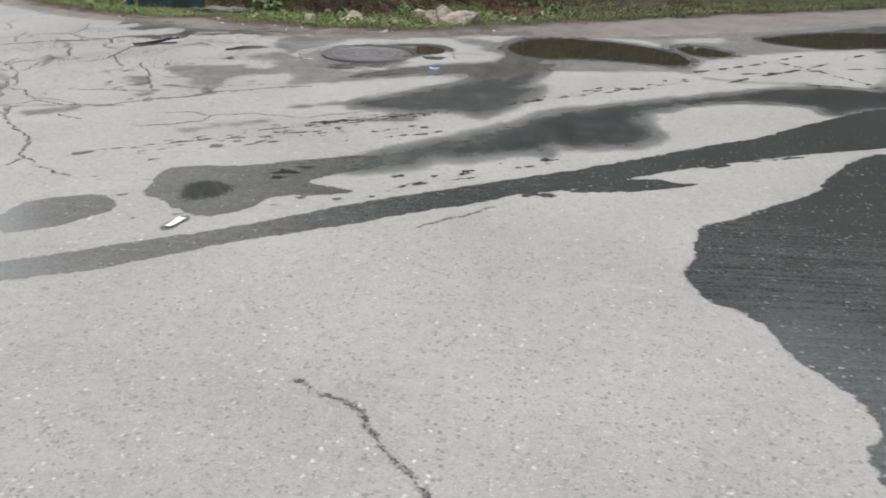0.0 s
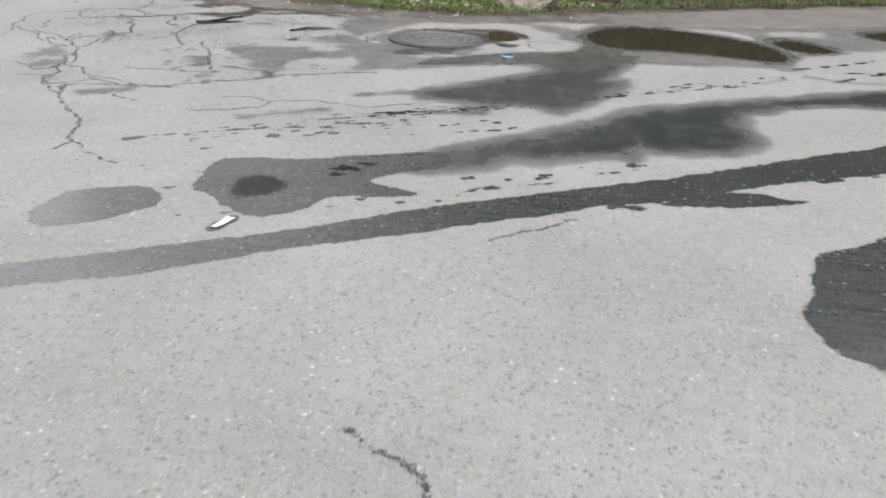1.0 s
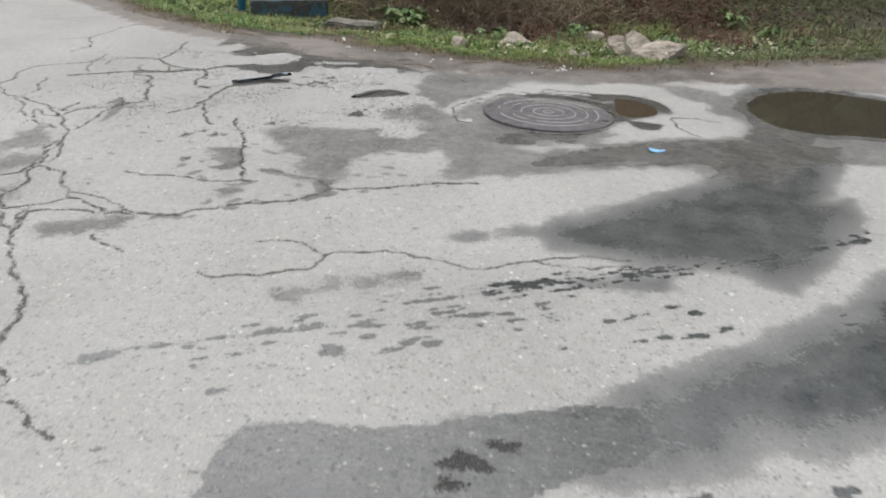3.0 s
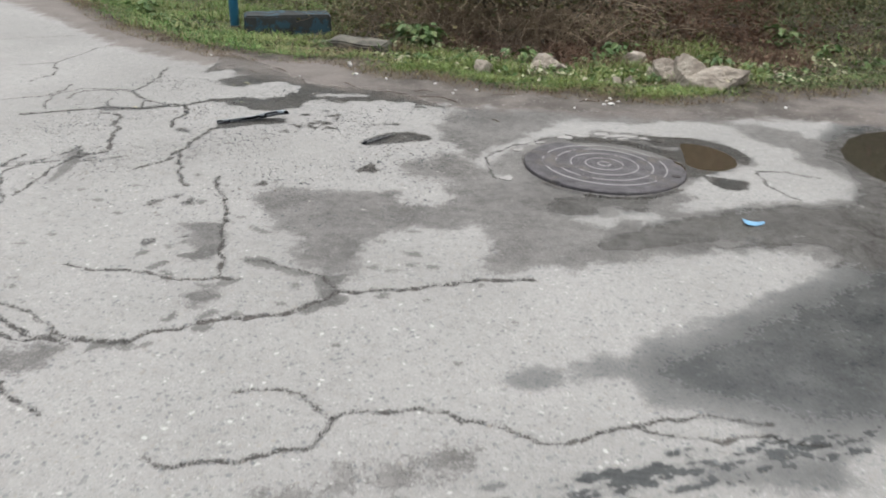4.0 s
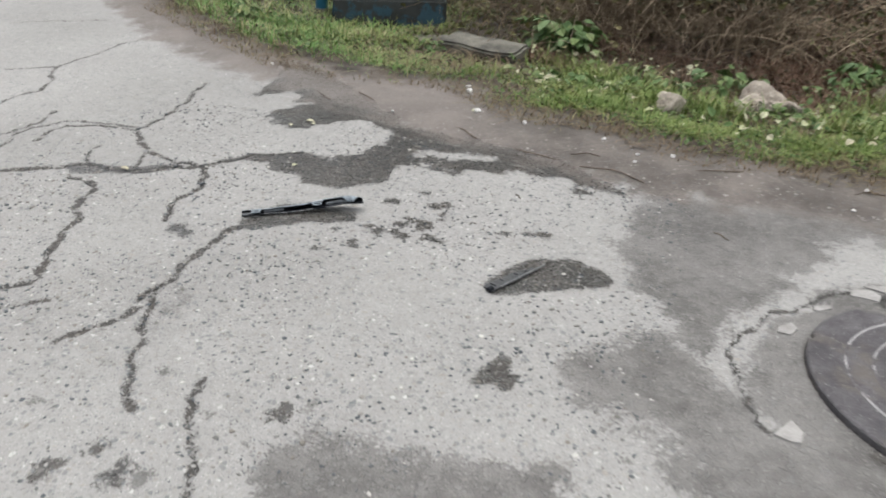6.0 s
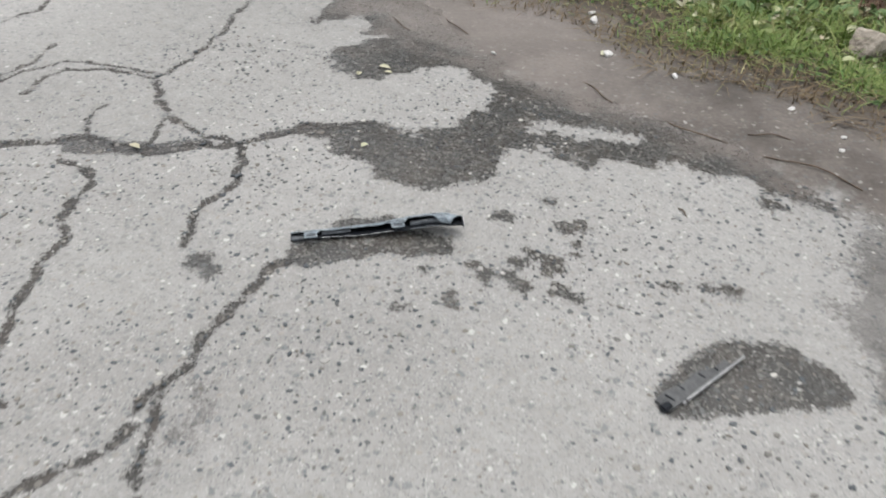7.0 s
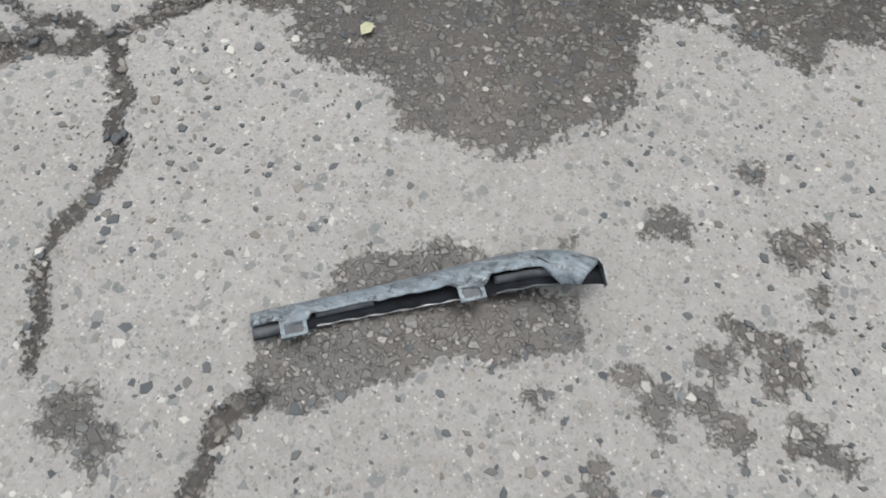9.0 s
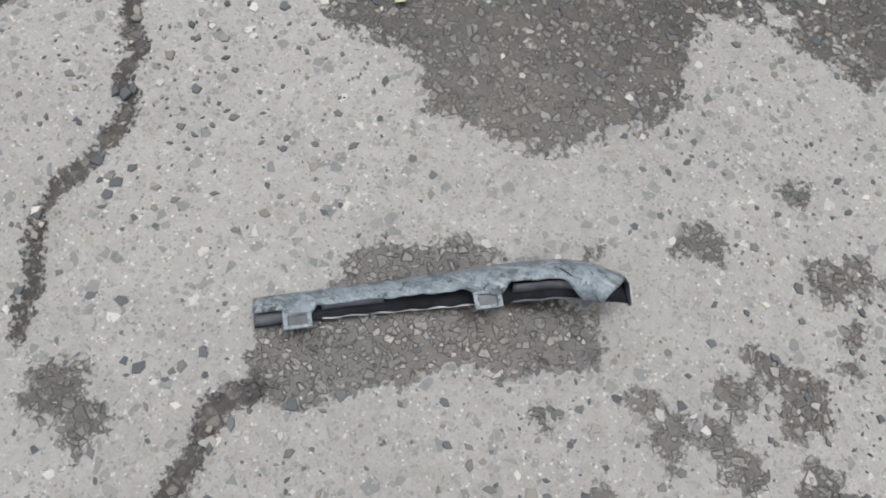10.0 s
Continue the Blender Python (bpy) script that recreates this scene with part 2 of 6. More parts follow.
    # film darkened in colour too, to carry the dark reflection of the trees
    color = m.mix(m.op("MULTIPLY", mirror, 0.6), color, (0.02, 0.022, 0.018))
    return m.done(color, rough, 0.0, m.op("MULTIPLY_ADD", mirror, 0.58, m.op("MULTIPLY_ADD", film, -0.08, 0.5)))


def stone_material():
    m = Nodes("stone_chip")
    c = m.ramp(m.island(), CHIP_STOPS)
    c = m.mix(0.4, c, m.mix(m.noise(260, 4), (0.08, 0.085, 0.085), (0.3, 0.29, 0.27)), "OVERLAY")
    m.bump(m.noise(500, 3), 0.0006, 0.5)
    return m.done(c, 0.7)


def chip_material():
    m = Nodes("loose_stone_chip")
    c = m.ramp(m.piece(), CHIP_STOPS)
    c = m.mix(0.4, c, m.mix(m.noise(260, 4), (0.08, 0.085, 0.085), (0.3, 0.29, 0.27)), "OVERLAY")
    m.bump(m.noise(500, 3), 0.0006, 0.5)
    return m.done(c, 0.7)


def speckled(name, dark, light, scale, rough=0.8, fine=None, depth=0.001, spec=0.5, metal=0.0):
    m = Nodes(name)
    c = m.mix(m.step(m.noise(scale, 6, 0.6), 0.3, 0.7), dark, light)
    g = m.noise(fine or scale * 9, 4, 0.65)
    c = m.mix(1.0, c, m.ramp(g, [(0.25, (0.72, 0.72, 0.72)), (0.75, (1.22, 1.22, 1.22))]), "MULTIPLY")
    m.bump(m.op("ADD", g, m.noise(scale * 2.5, 4)), depth, 0.6)
    return m.done(c, m.op("MULTIPLY_ADD", g, 0.25, rough - 0.12), metal, spec)


def leafy(name, stops, rough=0.6, patch=2.0):
    m = Nodes(name)
    v = m.op("ADD", m.op("MULTIPLY", m.island(), 0.6), m.op("MULTIPLY_ADD", m.noise(patch, 3), 1.1, -0.35), clamp=True)
    m.done(m.ramp(v, stops), rough, 0.0, 0.35)
    m.put(m.bsdf.inputs["Subsurface Weight"], 0.0)
    return m.mat


def flaking(name, paint, under, amount, scale, rough=0.55):
    """Paint that has come off in patches."""
    m = Nodes(name)
    v = m.step(m.op("ADD", m.noise(scale, 7, 0.65), amount), 0.5, 0.56)
    c = m.mix(v, m.mix(m.noise(scale * 4, 4), paint, tuple(p * 0.6 for p in paint)), m.mix(m.noise(scale * 3, 5), under, tuple(u * 0.5 for u in under)))
    m.bump(m.op("ADD", m.op("MULTIPLY", v, -1.0), m.noise(scale * 12, 4)), 0.0015, 0.6)
    return m.done(c, m.op("MULTIPLY_ADD", v, 0.3, rough))


MAT_GROUND = ground_material()
MAT_STONE = stone_material()
MAT_CHIP = chip_material()
MAT_WATER = Nodes("muddy_water")
MAT_WATER.bump(MAT_WATER.noise(14, 2), 0.0006, 0.25)
MAT_WATER = MAT_WATER.done((0.05, 0.044, 0.032), 0.03, 0.0, 1.0)
def cover_material():
    m = Nodes("pitted_cover")
    pit = m.noise(210, 5, 0.7)
    c = m.mix(m.step(m.noise(16, 6, 0.65), 0.32, 0.68), (0.045, 0.042, 0.046), (0.105, 0.099, 0.104))
    c = m.mix(1.0, c, m.ramp(pit, [(0.3, (0.45, 0.45, 0.45)), (0.7, (1.45, 1.45, 1.45))]), "MULTIPLY")
    c = m.mix(m.step(m.noise(7, 7, 0.7), 0.53, 0.66), c, m.mix(pit, (0.07, 0.06, 0.052), (0.135, 0.12, 0.105)))
    c = m.mix(m.step(m.noise(150, 4, 0.65), 0.62, 0.68), c, (0.27, 0.262, 0.256))
    m.bump(m.op("ADD", pit, m.noise(45, 4)), 0.003, 0.8)
    return m.done(c, m.op("MULTIPLY_ADD", pit, 0.4, 0.42))


MAT_MURKY = Nodes("murky_brown_water").done((0.066, 0.051, 0.034), 0.05, 0.0, 0.6)
MAT_LID = cover_material()
# darker copy of the trim plastic, with shade put into its colour
MAT_PLASTIC_MID = speckled("shaded_plastic", (0.045, 0.05, 0.056), (0.10, 0.112, 0.125), 45, 0.45, 400, 0.0004)
MAT_RIDGE = flaking("scuffed_ridge", (0.35, 0.342, 0.338), (0.125, 0.117, 0.12), -0.035, 7.0, 0.6)
MAT_RIM = speckled("cover_seat", (0.03, 0.028, 0.026), (0.075, 0.068, 0.06), 20, 0.7)
def scuffed_plastic():
    m = Nodes("scuffed_black_plastic")
    along = m.tree.nodes.new("ShaderNodeMapping")
    m.put(along.inputs["Vector"], m.pos)
    along.inputs["Rotation"].default_value[2] = radians(-33)
    along.inputs["Scale"].default_value = (14, 170, 120)
    scratch = m.step(m.noise(1.0, 5, 0.65, along.outputs[0]), 0.52, 0.66)
    worn = m.step(m.noise(60, 7, 0.7), 0.4, 0.58)
    c = m.mix(worn, (0.09, 0.11, 0.126), (0.16, 0.195, 0.222))
    c = m.mix(m.op("MULTIPLY", m.step(m.noise(140, 6, 0.7), 0.5, 0.56), 0.5), c, (0.27, 0.315, 0.345))
    c = m.mix(m.op("MULTIPLY", scratch, 0.55), c, (0.32, 0.37, 0.385))
    c = m.mix(m.step(m.noise(110, 6, 0.75), 0.57, 0.62), c, (0.045, 0.05, 0.056))
    gouge = m.step(m.noise(75, 8, 0.8, None, 1.2), 0.59, 0.61)
    c = m.mix(m.op("MULTIPLY", gouge, 0.8), c, (0.03, 0.034, 0.04))
    m.bump(m.op("SUBTRACT", m.op("ADD", m.noise(320, 4), scratch), m.op("MULTIPLY", gouge, 2.0)), 0.0006, 0.8)
    return m.done(c, m.op("MULTIPLY_ADD", worn, 0.25, 0.32))


MAT_PLASTIC = scuffed_plastic()
# near black: the deep shade inside the channel is put into this colour
MAT_PLASTIC_DARK = speckled("shaded_black_plastic", (0.004, 0.005, 0.007), (0.014, 0.017, 0.022), 60, 0.7, 500, 0.0004, 0.2)
MAT_EDGE = speckled("torn_plastic_edge", (0.22, 0.23, 0.24), (0.5, 0.5, 0.5), 60, 0.5)
MAT_SILVER = speckled("dull_chrome_strip", (0.22, 0.23, 0.235), (0.36, 0.36, 0.36), 90, 0.35, 600, 0.0003, 0.5, 0.7)
MAT_SHARD = speckled("wet_grey_plastic", (0.035, 0.037, 0.039), (0.085, 0.088, 0.09), 55, 0.4, 420, 0.0008)
MAT_PAPER = speckled("white_card", (0.74, 0.74, 0.72), (0.86, 0.86, 0.85), 40, 0.6, 300, 0.0004)
MAT_BLUE_LITTER = speckled("light_blue_wrapper", (0.10, 0.28, 0.46), (0.17, 0.38, 0.58), 40, 0.4, 300, 0.0008)
MAT_POST = flaking("sky_blue_gloss_paint", (0.06, 0.29, 0.52), (0.12, 0.09, 0.07), -0.17, 9, 0.35)
MAT_BLOCK = flaking("blue_paint_on_concrete", (0.03, 0.08, 0.11), (0.055, 0.06, 0.058), 0.045, 8, 0.75)
MAT_SLAB = speckled("mossy_concrete", (0.04, 0.039, 0.032), (0.17, 0.16, 0.13), 9, 0.85, 90, 0.004)
MAT_ROCK = speckled("pale_limestone", (0.22, 0.185, 0.15), (0.43, 0.38, 0.315), 14, 0.85, 120, 0.006)
MAT_PEBBLE = speckled("white_pebble", (0.45, 0.44, 0.42), (0.68, 0.67, 0.64), 40, 0.8)
MAT_TWIG = speckled("dead_twig", (0.05, 0.035, 0.024), (0.13, 0.095, 0.065), 30, 0.85)
MAT_GRASS = leafy("verge_grass", [(0.0, (0.066, 0.166, 0.033)), (0.35, (0.110, 0.216, 0.049)), (0.52, (0.165, 0.222, 0.070)), (0.7, (0.220, 0.209, 0.100)), (1.0, (0.363, 0.332, 0.183))], 0.6, 2.6)
MAT_LUSH = leafy("lush_grass", [(0.0, (0.063, 0.109, 0.020)), (0.4, (0.113, 0.172, 0.035)), (0.7, (0.176, 0.218, 0.063)), (0.88, (0.218, 0.210, 0.084)), (1.0, (0.302, 0.260, 0.134))], 0.5, 5)
MAT_RUST = leafy("rusty_dead_growth", [(0.0, (0.034, 0.018, 0.011)), (0.4, (0.083, 0.045, 0.027)), (0.7, (0.122, 0.073, 0.045)), (1.0, (0.205, 0.142, 0.096))], 0.8, 2.2)
MAT_STRAW = leafy("straw_stem", [(0.0, (0.046, 0.032, 0.023)), (0.35, (0.127, 0.092, 0.060)), (0.65, (0.230, 0.178, 0.121)), (1.0, (0.436, 0.367, 0.258))], 0.8, 6)
MAT_OLIVE = leafy("olive_leaf", [(0.0, (0.030, 0.033, 0.012)), (0.4, (0.071, 0.073, 0.025)), (0.7, (0.124, 0.116, 0.042)), (1.0, (0.199, 0.157, 0.075))], 0.6, 5)
MAT_BRICK = speckled("orange_brick", (0.42, 0.15, 0.09), (0.55, 0.24, 0.15), 40, 0.85)
MAT_DRY = leafy("dead_grass", [(0.0, (0.057, 0.042, 0.024)), (0.4, (0.121, 0.086, 0.050)), (0.65, (0.174, 0.131, 0.081)), (0.85, (0.130, 0.121, 0.053)), (1.0, (0.273, 0.218, 0.140))], 0.75, 1.5)
MAT_DULL = leafy("dull_grass", [(0.0, (0.030, 0.044, 0.016)), (0.5, (0.065, 0.077, 0.029)), (1.0, (0.142, 0.117, 0.049))], 0.65, 1.2)
MAT_WEED = leafy("weed_leaf", [(0.0, (0.043, 0.088, 0.026)), (0.5, (0.085, 0.145, 0.043)), (0.8, (0.145, 0.186, 0.068)), (1.0, (0.279, 0.258, 0.104))], 0.55, 3)
MAT_STEM = leafy("dead_stem", [(0.0, (0.034, 0.025, 0.021)), (0.4, (0.098, 0.071, 0.053)), (0.7, (0.174, 0.128, 0.096)), (0.9, (0.239, 0.184, 0.136)), (1.0, (0.392, 0.326, 0.251))], 0.8, 3)
MAT_DEADLEAF = leafy("withered_leaf", [(0.0, (0.018, 0.016, 0.010)), (0.4, (0.050, 0.039, 0.023)), (0.7, (0.061, 0.063, 0.027)), (1.0, (0.125, 0.103, 0.065))], 0.75, 3)
MAT_RED = leafy("red_leaf", [(0.0, (0.12, 0.03, 0.02)), (1.0, (0.36, 0.12, 0.08))], 0.6, 3)
MAT_TREELEAF = leafy("tree_leaf", [(0.0, (0.022, 0.036, 0.012)), (0.6, (0.05, 0.07, 0.022)), (1.0, (0.10, 0.09, 0.03))], 0.6, 0.8)
MAT_FALLEN = leafy("fallen_leaf", [(0.0, (0.30, 0.33, 0.15)), (0.6, (0.40, 0.40, 0.28)), (1.0, (0.36, 0.28, 0.21))], 0.6, 3)
MAT_BARK = speckled("bark", (0.04, 0.03, 0.022), (0.11, 0.085, 0.06), 12, 0.9, 80, 0.006)


# ---- mesh helpers ----
def mesh_from(name, verts, faces, material, smooth_shade=False):
    me = bpy.data.meshes.new(name)
    me.from_pydata([tuple(v) for v in verts], [], [tuple(f) for f in faces])
    me.materials.append(material)
    if smooth_shade:
        me.polygons.foreach_set("use_smooth", np.ones(len(me.polygons), bool))
    me.update()
    return me


def bulk_mesh(name, co, faces, material, smooth_shade=False):
    """A large mesh from arrays: co (n, 3) and faces (m, 3 or 4)."""
    me = bpy.data.meshes.new(name)
    k = faces.shape[1]
    me.vertices.add(len(co))
    me.vertices.foreach_set("co", np.ascontiguousarray(co, np.float32).ravel())
    me.loops.add(faces.size)
    me.loops.foreach_set("vertex_index", np.ascontiguousarray(faces, np.int32).ravel())
    me.polygons.add(len(faces))
    me.polygons.foreach_set("loop_start", np.arange(0, faces.size, k, dtype=np.int32))
    me.polygons.foreach_set("use_smooth", np.full(len(faces), smooth_shade))
    me.materials.append(material)
    me.update(calc_edges=True)
    return me


def part(name, bm, material, parent, label=""):
    me = bpy.data.meshes.new(name)
    bm.to_mesh(me)
    bm.free()
    me.materials.append(material)
    ob = new(name, me)
    ob.parent = parent
    return tagged(ob, label)


def part_mesh(name, me, parent, label=""):
    ob = new(name, me)
    ob.parent = parent
    return tagged(ob, label)


def stuff_part(name, me, parent, label=""):
    return tagged(part_mesh(name, me, parent, label), kind="stuff")


def thing(name, x, y, z=None, label="", category="", group="", turn=0.0):
    ob = new(name)
    ob.empty_display_size = 0.05
    ob.matrix_world = pose(x, y, float(ground_z(x, y)) if z is None else z, 0, 0, turn)
    return tagged(ob, label, category, group)


def box_bm(sx, sy, sz, bevel=0.004, z0=0.0, at=(0, 0)):
    bm = bmesh.new()
    bmesh.ops.create_cube(bm, size=1, matrix=Matrix.Translation((at[0], at[1], z0 + sz / 2)) @ Matrix.Diagonal((sx, sy, sz, 1)))
    if bevel:
        bmesh.ops.bevel(bm, geom=list(bm.edges), offset=bevel, segments=2, affect="EDGES")
    return bm


def tube_arrays(paths, radii, sides=4):
    """Thin tapering tubes along paths (n, k, 3): vertices and quads."""
    n, k, _ = paths.shape
    tang = np.gradient(paths, axis=1)
    tang /= np.linalg.norm(tang, axis=2, keepdims=True) + 1e-9
    ref = np.where(np.abs(tang[..., 2:3]) > 0.9, np.array([1.0, 0, 0]), np.array([0, 0, 1.0]))
    a = np.cross(tang, ref)
    a /= np.linalg.norm(a, axis=2, keepdims=True) + 1e-9
    b = np.cross(tang, a)
    ang = np.arange(sides) * 2 * np.pi / sides
    ring = a[:, :, None] * np.cos(ang)[None, None, :, None] + b[:, :, None] * np.sin(ang)[None, None, :, None]
    co = paths[:, :, None] + ring * radii[:, :, None, None]
    idx = np.arange(n * k * sides).reshape(n, k, sides)
    nxt = np.roll(idx, -1, axis=2)
    quads = np.stack([idx[:, :-1], nxt[:, :-1], nxt[:, 1:], idx[:, 1:]], axis=-1).reshape(-1, 4)
    return co.reshape(-1, 3), quads


def blade_arrays(base, height, width, lean, heading):
    """Bent, tapering blades: three rungs and a tip, as quads folded along their length."""
    n = len(base)
    t = np.array([0.0, 0.45, 0.8, 1.0])
    w = np.array([1.0, 0.85, 0.5, 0.05])
    dirv = np.stack([np.cos(heading), np.sin(heading), np.zeros(n)], 1)
    side = np.stack([-np.sin(heading), np.cos(heading), np.zeros(n)], 1)
    mid = base[:, None] + dirv[:, None] * (lean * height)[:, None, None] * (t ** 2)[None, :, None]
    mid[:, :, 2] += height[:, None] * (t - 0.35 * np.clip(lean, 0, 1.6)[:, None] * t ** 2)
    off = side[:, None] * width[:, None, None] * 0.5 * w[None, :, None]
    co = np.stack([mid - off, mid + off], 2)
    idx = np.arange(n * 8).reshape(n, 4, 2)
    q = np.stack([idx[:, :-1, 0], idx[:, :-1, 1], idx[:, 1:, 1], idx[:, 1:, 0]], -1).reshape(-1, 4)
    return co.reshape(-1, 3), q


def leaf_arrays(center, size, normal, heading, fold=0.25):
    """Leaves of six corners, folded along the midrib."""
    n = len(center)
    normal = normal / (np.linalg.norm(normal, axis=1, keepdims=True) + 1e-9)
    h = np.stack([np.cos(heading), np.sin(heading), 0.3 * np.sin(heading * 3)], 1)
    u = h - normal * np.sum(h * normal, axis=1, keepdims=True)
    u /= np.linalg.norm(u, axis=1, keepdims=True) + 1e-9
    v = np.cross(normal, u)
    tmpl = np.array([[-0.5, 0, 0], [-0.15, 0.34, fold], [0.25, 0.26, fold], [0.55, 0, -0.08], [0.25, -0.26, fold], [-0.15, -0.34, fold]])
    co = center[:, None] + size[:, None, None] * (tmpl[None, :, 0:1] * u[:, None] + tmpl[None, :, 1:2] * v[:, None] + tmpl[None, :, 2:3] * 0.5 * normal[:, None])
    i = np.arange(n * 6).reshape(n, 6)
    q = np.concatenate([i[:, [0, 1, 2, 3]], i[:, [0, 3, 4, 5]]], 0)
    return co.reshape(-1, 3), q


# ---- ground: one sheet, finest where the walk ends ----

# the asphalt's ragged edge and the line where the grass begins
EDGE_X = [-30, -7.3, -5.46, -4.11, -3.61, -3.12, -2.65, -2.26, -1.84, -1.47, -0.86, -0.4, 0.25, 1.66, 3.29, 5.89, 30]
EDGE_Y = [24, 10.74, 9.68, 8.74, 8.52, 8.36, 8.21, 8.12, 8.03, 8.04, 8.11, 8.29, 8.34, 8.81, 9.79, 11.26, 25]
GRASS_X = [-30, -6.18, -5.3, -4.46, -3.83, -3.41, -2.96, -2.6, -2.39, -2.08, -1.73, -1.3, -0.81, -0.18, 1.08, 3.67, 6.43, 30]
GRASS_Y = [26, 10.7, 10.01, 9.23, 8.88, 8.67, 8.67, 8.7, 8.53, 8.51, 8.38, 8.41, 8.42, 8.8, 9.39, 10.67, 12.1, 26]


def smooth(v):
    v = np.clip(v, 0, 1)
    return v * v * (3 - 2 * v)


def edge_y(x):
    return np.interp(x, EDGE_X, EDGE_Y)


def grass_y(x):
    return np.interp(x, GRASS_X, GRASS_Y)


def ground_z(x, y):
    """Height of the open ground: level road, a lumpy dirt verge, a shallow dip and a low bank behind it."""
    e, d = y - edge_y(x), y - grass_y(x)
    lumps = np.sin(7.1 * x + 2.3 * y) * np.sin(5.3 * y - 1.7 * x) + 0.6 * np.sin(17 * x - 4 * y + 1) * np.sin(13 * y + 6 * x)
    z = 0.012 * smooth(e / 0.15) + 0.009 * lumps * smooth(e / 0.4)
    return z - 0.11 * smooth(d / 1.1) + 0.16 * np.clip(d - 1.9, 0, 6)


def span(a, b, step):
    return np.arange(a, b - step * 0.25, step)


def outward(start, end, step):
    out, v = [], start
    while abs(v - start) < abs(end - start):
        step *= 1.3
        v += math.copysign(step, end - start)
        out.append(v)
    return np.array(out)


xs = np.concatenate([outward(-5.2, -900, 0.03)[::-1], span(-5.2, -4.2, 0.02), span(-4.2, -3.25, 0.009), span(-3.25, -2.1, 0.005), span(-2.1, -0.3, 0.0085), span(-0.3, 1.2, 0.013), span(1.2, 2.6, 0.03), outward(2.6, 900, 0.03)])
ys = np.concatenate([outward(3.1, -900, 0.02)[::-1], span(3.1, 4.8, 0.011), span(4.8, 7.2, 0.0085), span(7.2, 8.05, 0.005), span(8.05, 8.9, 0.01), span(8.9, 10.0, 0.03), outward(10.0, 900, 0.03)])
GX, GY = np.meshgrid(xs, ys)
field = {k: np.full(GX.shape, -0.4) for k in ("wet", "damp", "mud", "grime", "pool", "film", "moist", "smudge", "slick", "crack")}


def window(x0, x1, y0, y1):
    i0, i1 = np.searchsorted(xs, (x0, x1))
    j0, j1 = np.searchsorted(ys, (y0, y1))
    return slice(j0, j1), slice(i0, i1)


def segment_distance(px, py, a, b):
    dx, dy = b[0] - a[0], b[1] - a[1]
    t = np.clip(((px - a[0]) * dx + (py - a[1]) * dy) / (dx * dx + dy * dy + 1e-12), 0, 1)
    return np.hypot(px - a[0] - t * dx, py - a[1] - t * dy)


def rounded(pts):
    """Cuts the corners of a closed outline once."""
    p = np.array(pts, float)
    q = np.roll(p, -1, axis=0)
    return np.stack([0.78 * p + 0.22 * q, 0.22 * p + 0.78 * q], 1).reshape(-1, 2)


def outline_depth(px, py, pts):
    """How far inside a closed outline each place lies (negative outside)."""
    p = rounded(pts)
    dist, inside = np.full(px.shape, 9.0), np.zeros(px.shape, bool)
    for a, b in zip(p, np.roll(p, -1, axis=0)):
        dist = np.minimum(dist, segment_distance(px, py, a, b))
        if a[1] != b[1]:
            inside ^= ((a[1] > py) != (b[1] > py)) & (px < (b[0] - a[0]) * (py - a[1]) / (b[1] - a[1]) + a[0])
    return np.where(inside, dist, -dist)


def stain(kind, pts):
    """Wet, damp or muddy asphalt within an outline; a crust takes mud and wet away again."""
    p = np.array(pts)
    w = window(p[:, 0].min() - 0.3, p[:, 0].max() + 0.3, p[:, 1].min() - 0.3, p[:, 1].max() + 0.3)
    d = outline_depth(GX[w], GY[w], pts)
    if kind == "crust":
        for k in ("mud", "grime", "slick", "smudge", "wet", "damp", "moist"):
            field[k][w] = np.minimum(field[k][w], -d)
    else:
        field[kind][w] = np.maximum(field[kind][w], d)


def spot(x, y, rx, ry, kind="grime"):
    r = 2.5 * max(rx, ry)
    w = window(x - r, x + r, y - r, y + r)
    px, py = GX[w] - x, GY[w] - y
    a = np.arctan2(py, px)
    wave = 1 + 0.22 * np.sin(3 * a + 40 * x) + 0.15 * np.sin(5 * a + 31 * y)
    field[kind][w] = np.maximum(field[kind][w], (0.88 * wave - np.hypot(px / rx, py / ry)) * min(rx, ry))


def stroke(kind, a, b, width):
    w = window(min(a[0], b[0]) - 0.1, max(a[0], b[0]) + 0.1, min(a[1], b[1]) - 0.1, max(a[1], b[1]) + 0.1)
    field[kind][w] = np.maximum(field[kind][w], width / 2 - segment_distance(GX[w], GY[w], a, b))


def wander(pts, levels=3, amount=0.13):
    """A line with midpoints pushed aside again and again, as a crack runs."""
    p = [np.array(q, float) for q in pts]
    for _ in range(levels):
        out = [p[0]]
        for a, b in zip(p, p[1:]):
            d = b - a
            out += [(a + b) / 2 + np.array((-d[1], d[0])) * rng.uniform(-amount, amount), b]
        p = out
    return p


def crack(width, pts):
    p = wander(pts)
    for i, (a, b) in enumerate(zip(p, p[1:])):
        stroke("crack", a, b, max(0.0075, width * (0.58 + 0.25 * math.sin(i * 1.7) + rng.uniform(-0.2, 0.3))))


def drips(a, b, count, spread, length, fat=1.0):
    """Drops flung off a wet tyre, drawn out along its way."""
    a, b = np.array(a), np.array(b)
    d = (b - a) / np.linalg.norm(b - a)
    for _ in range(count):
        c = a + (b - a) * rng.uniform() + np.array((-d[1], d[0])) * rng.normal(0, spread)
        h = d * length * rng.uniform(0.2, 1.0) / 2
        stroke("wet", c - h, c + h, fat * (0.010 + 0.018 * rng.uniform() ** 2))


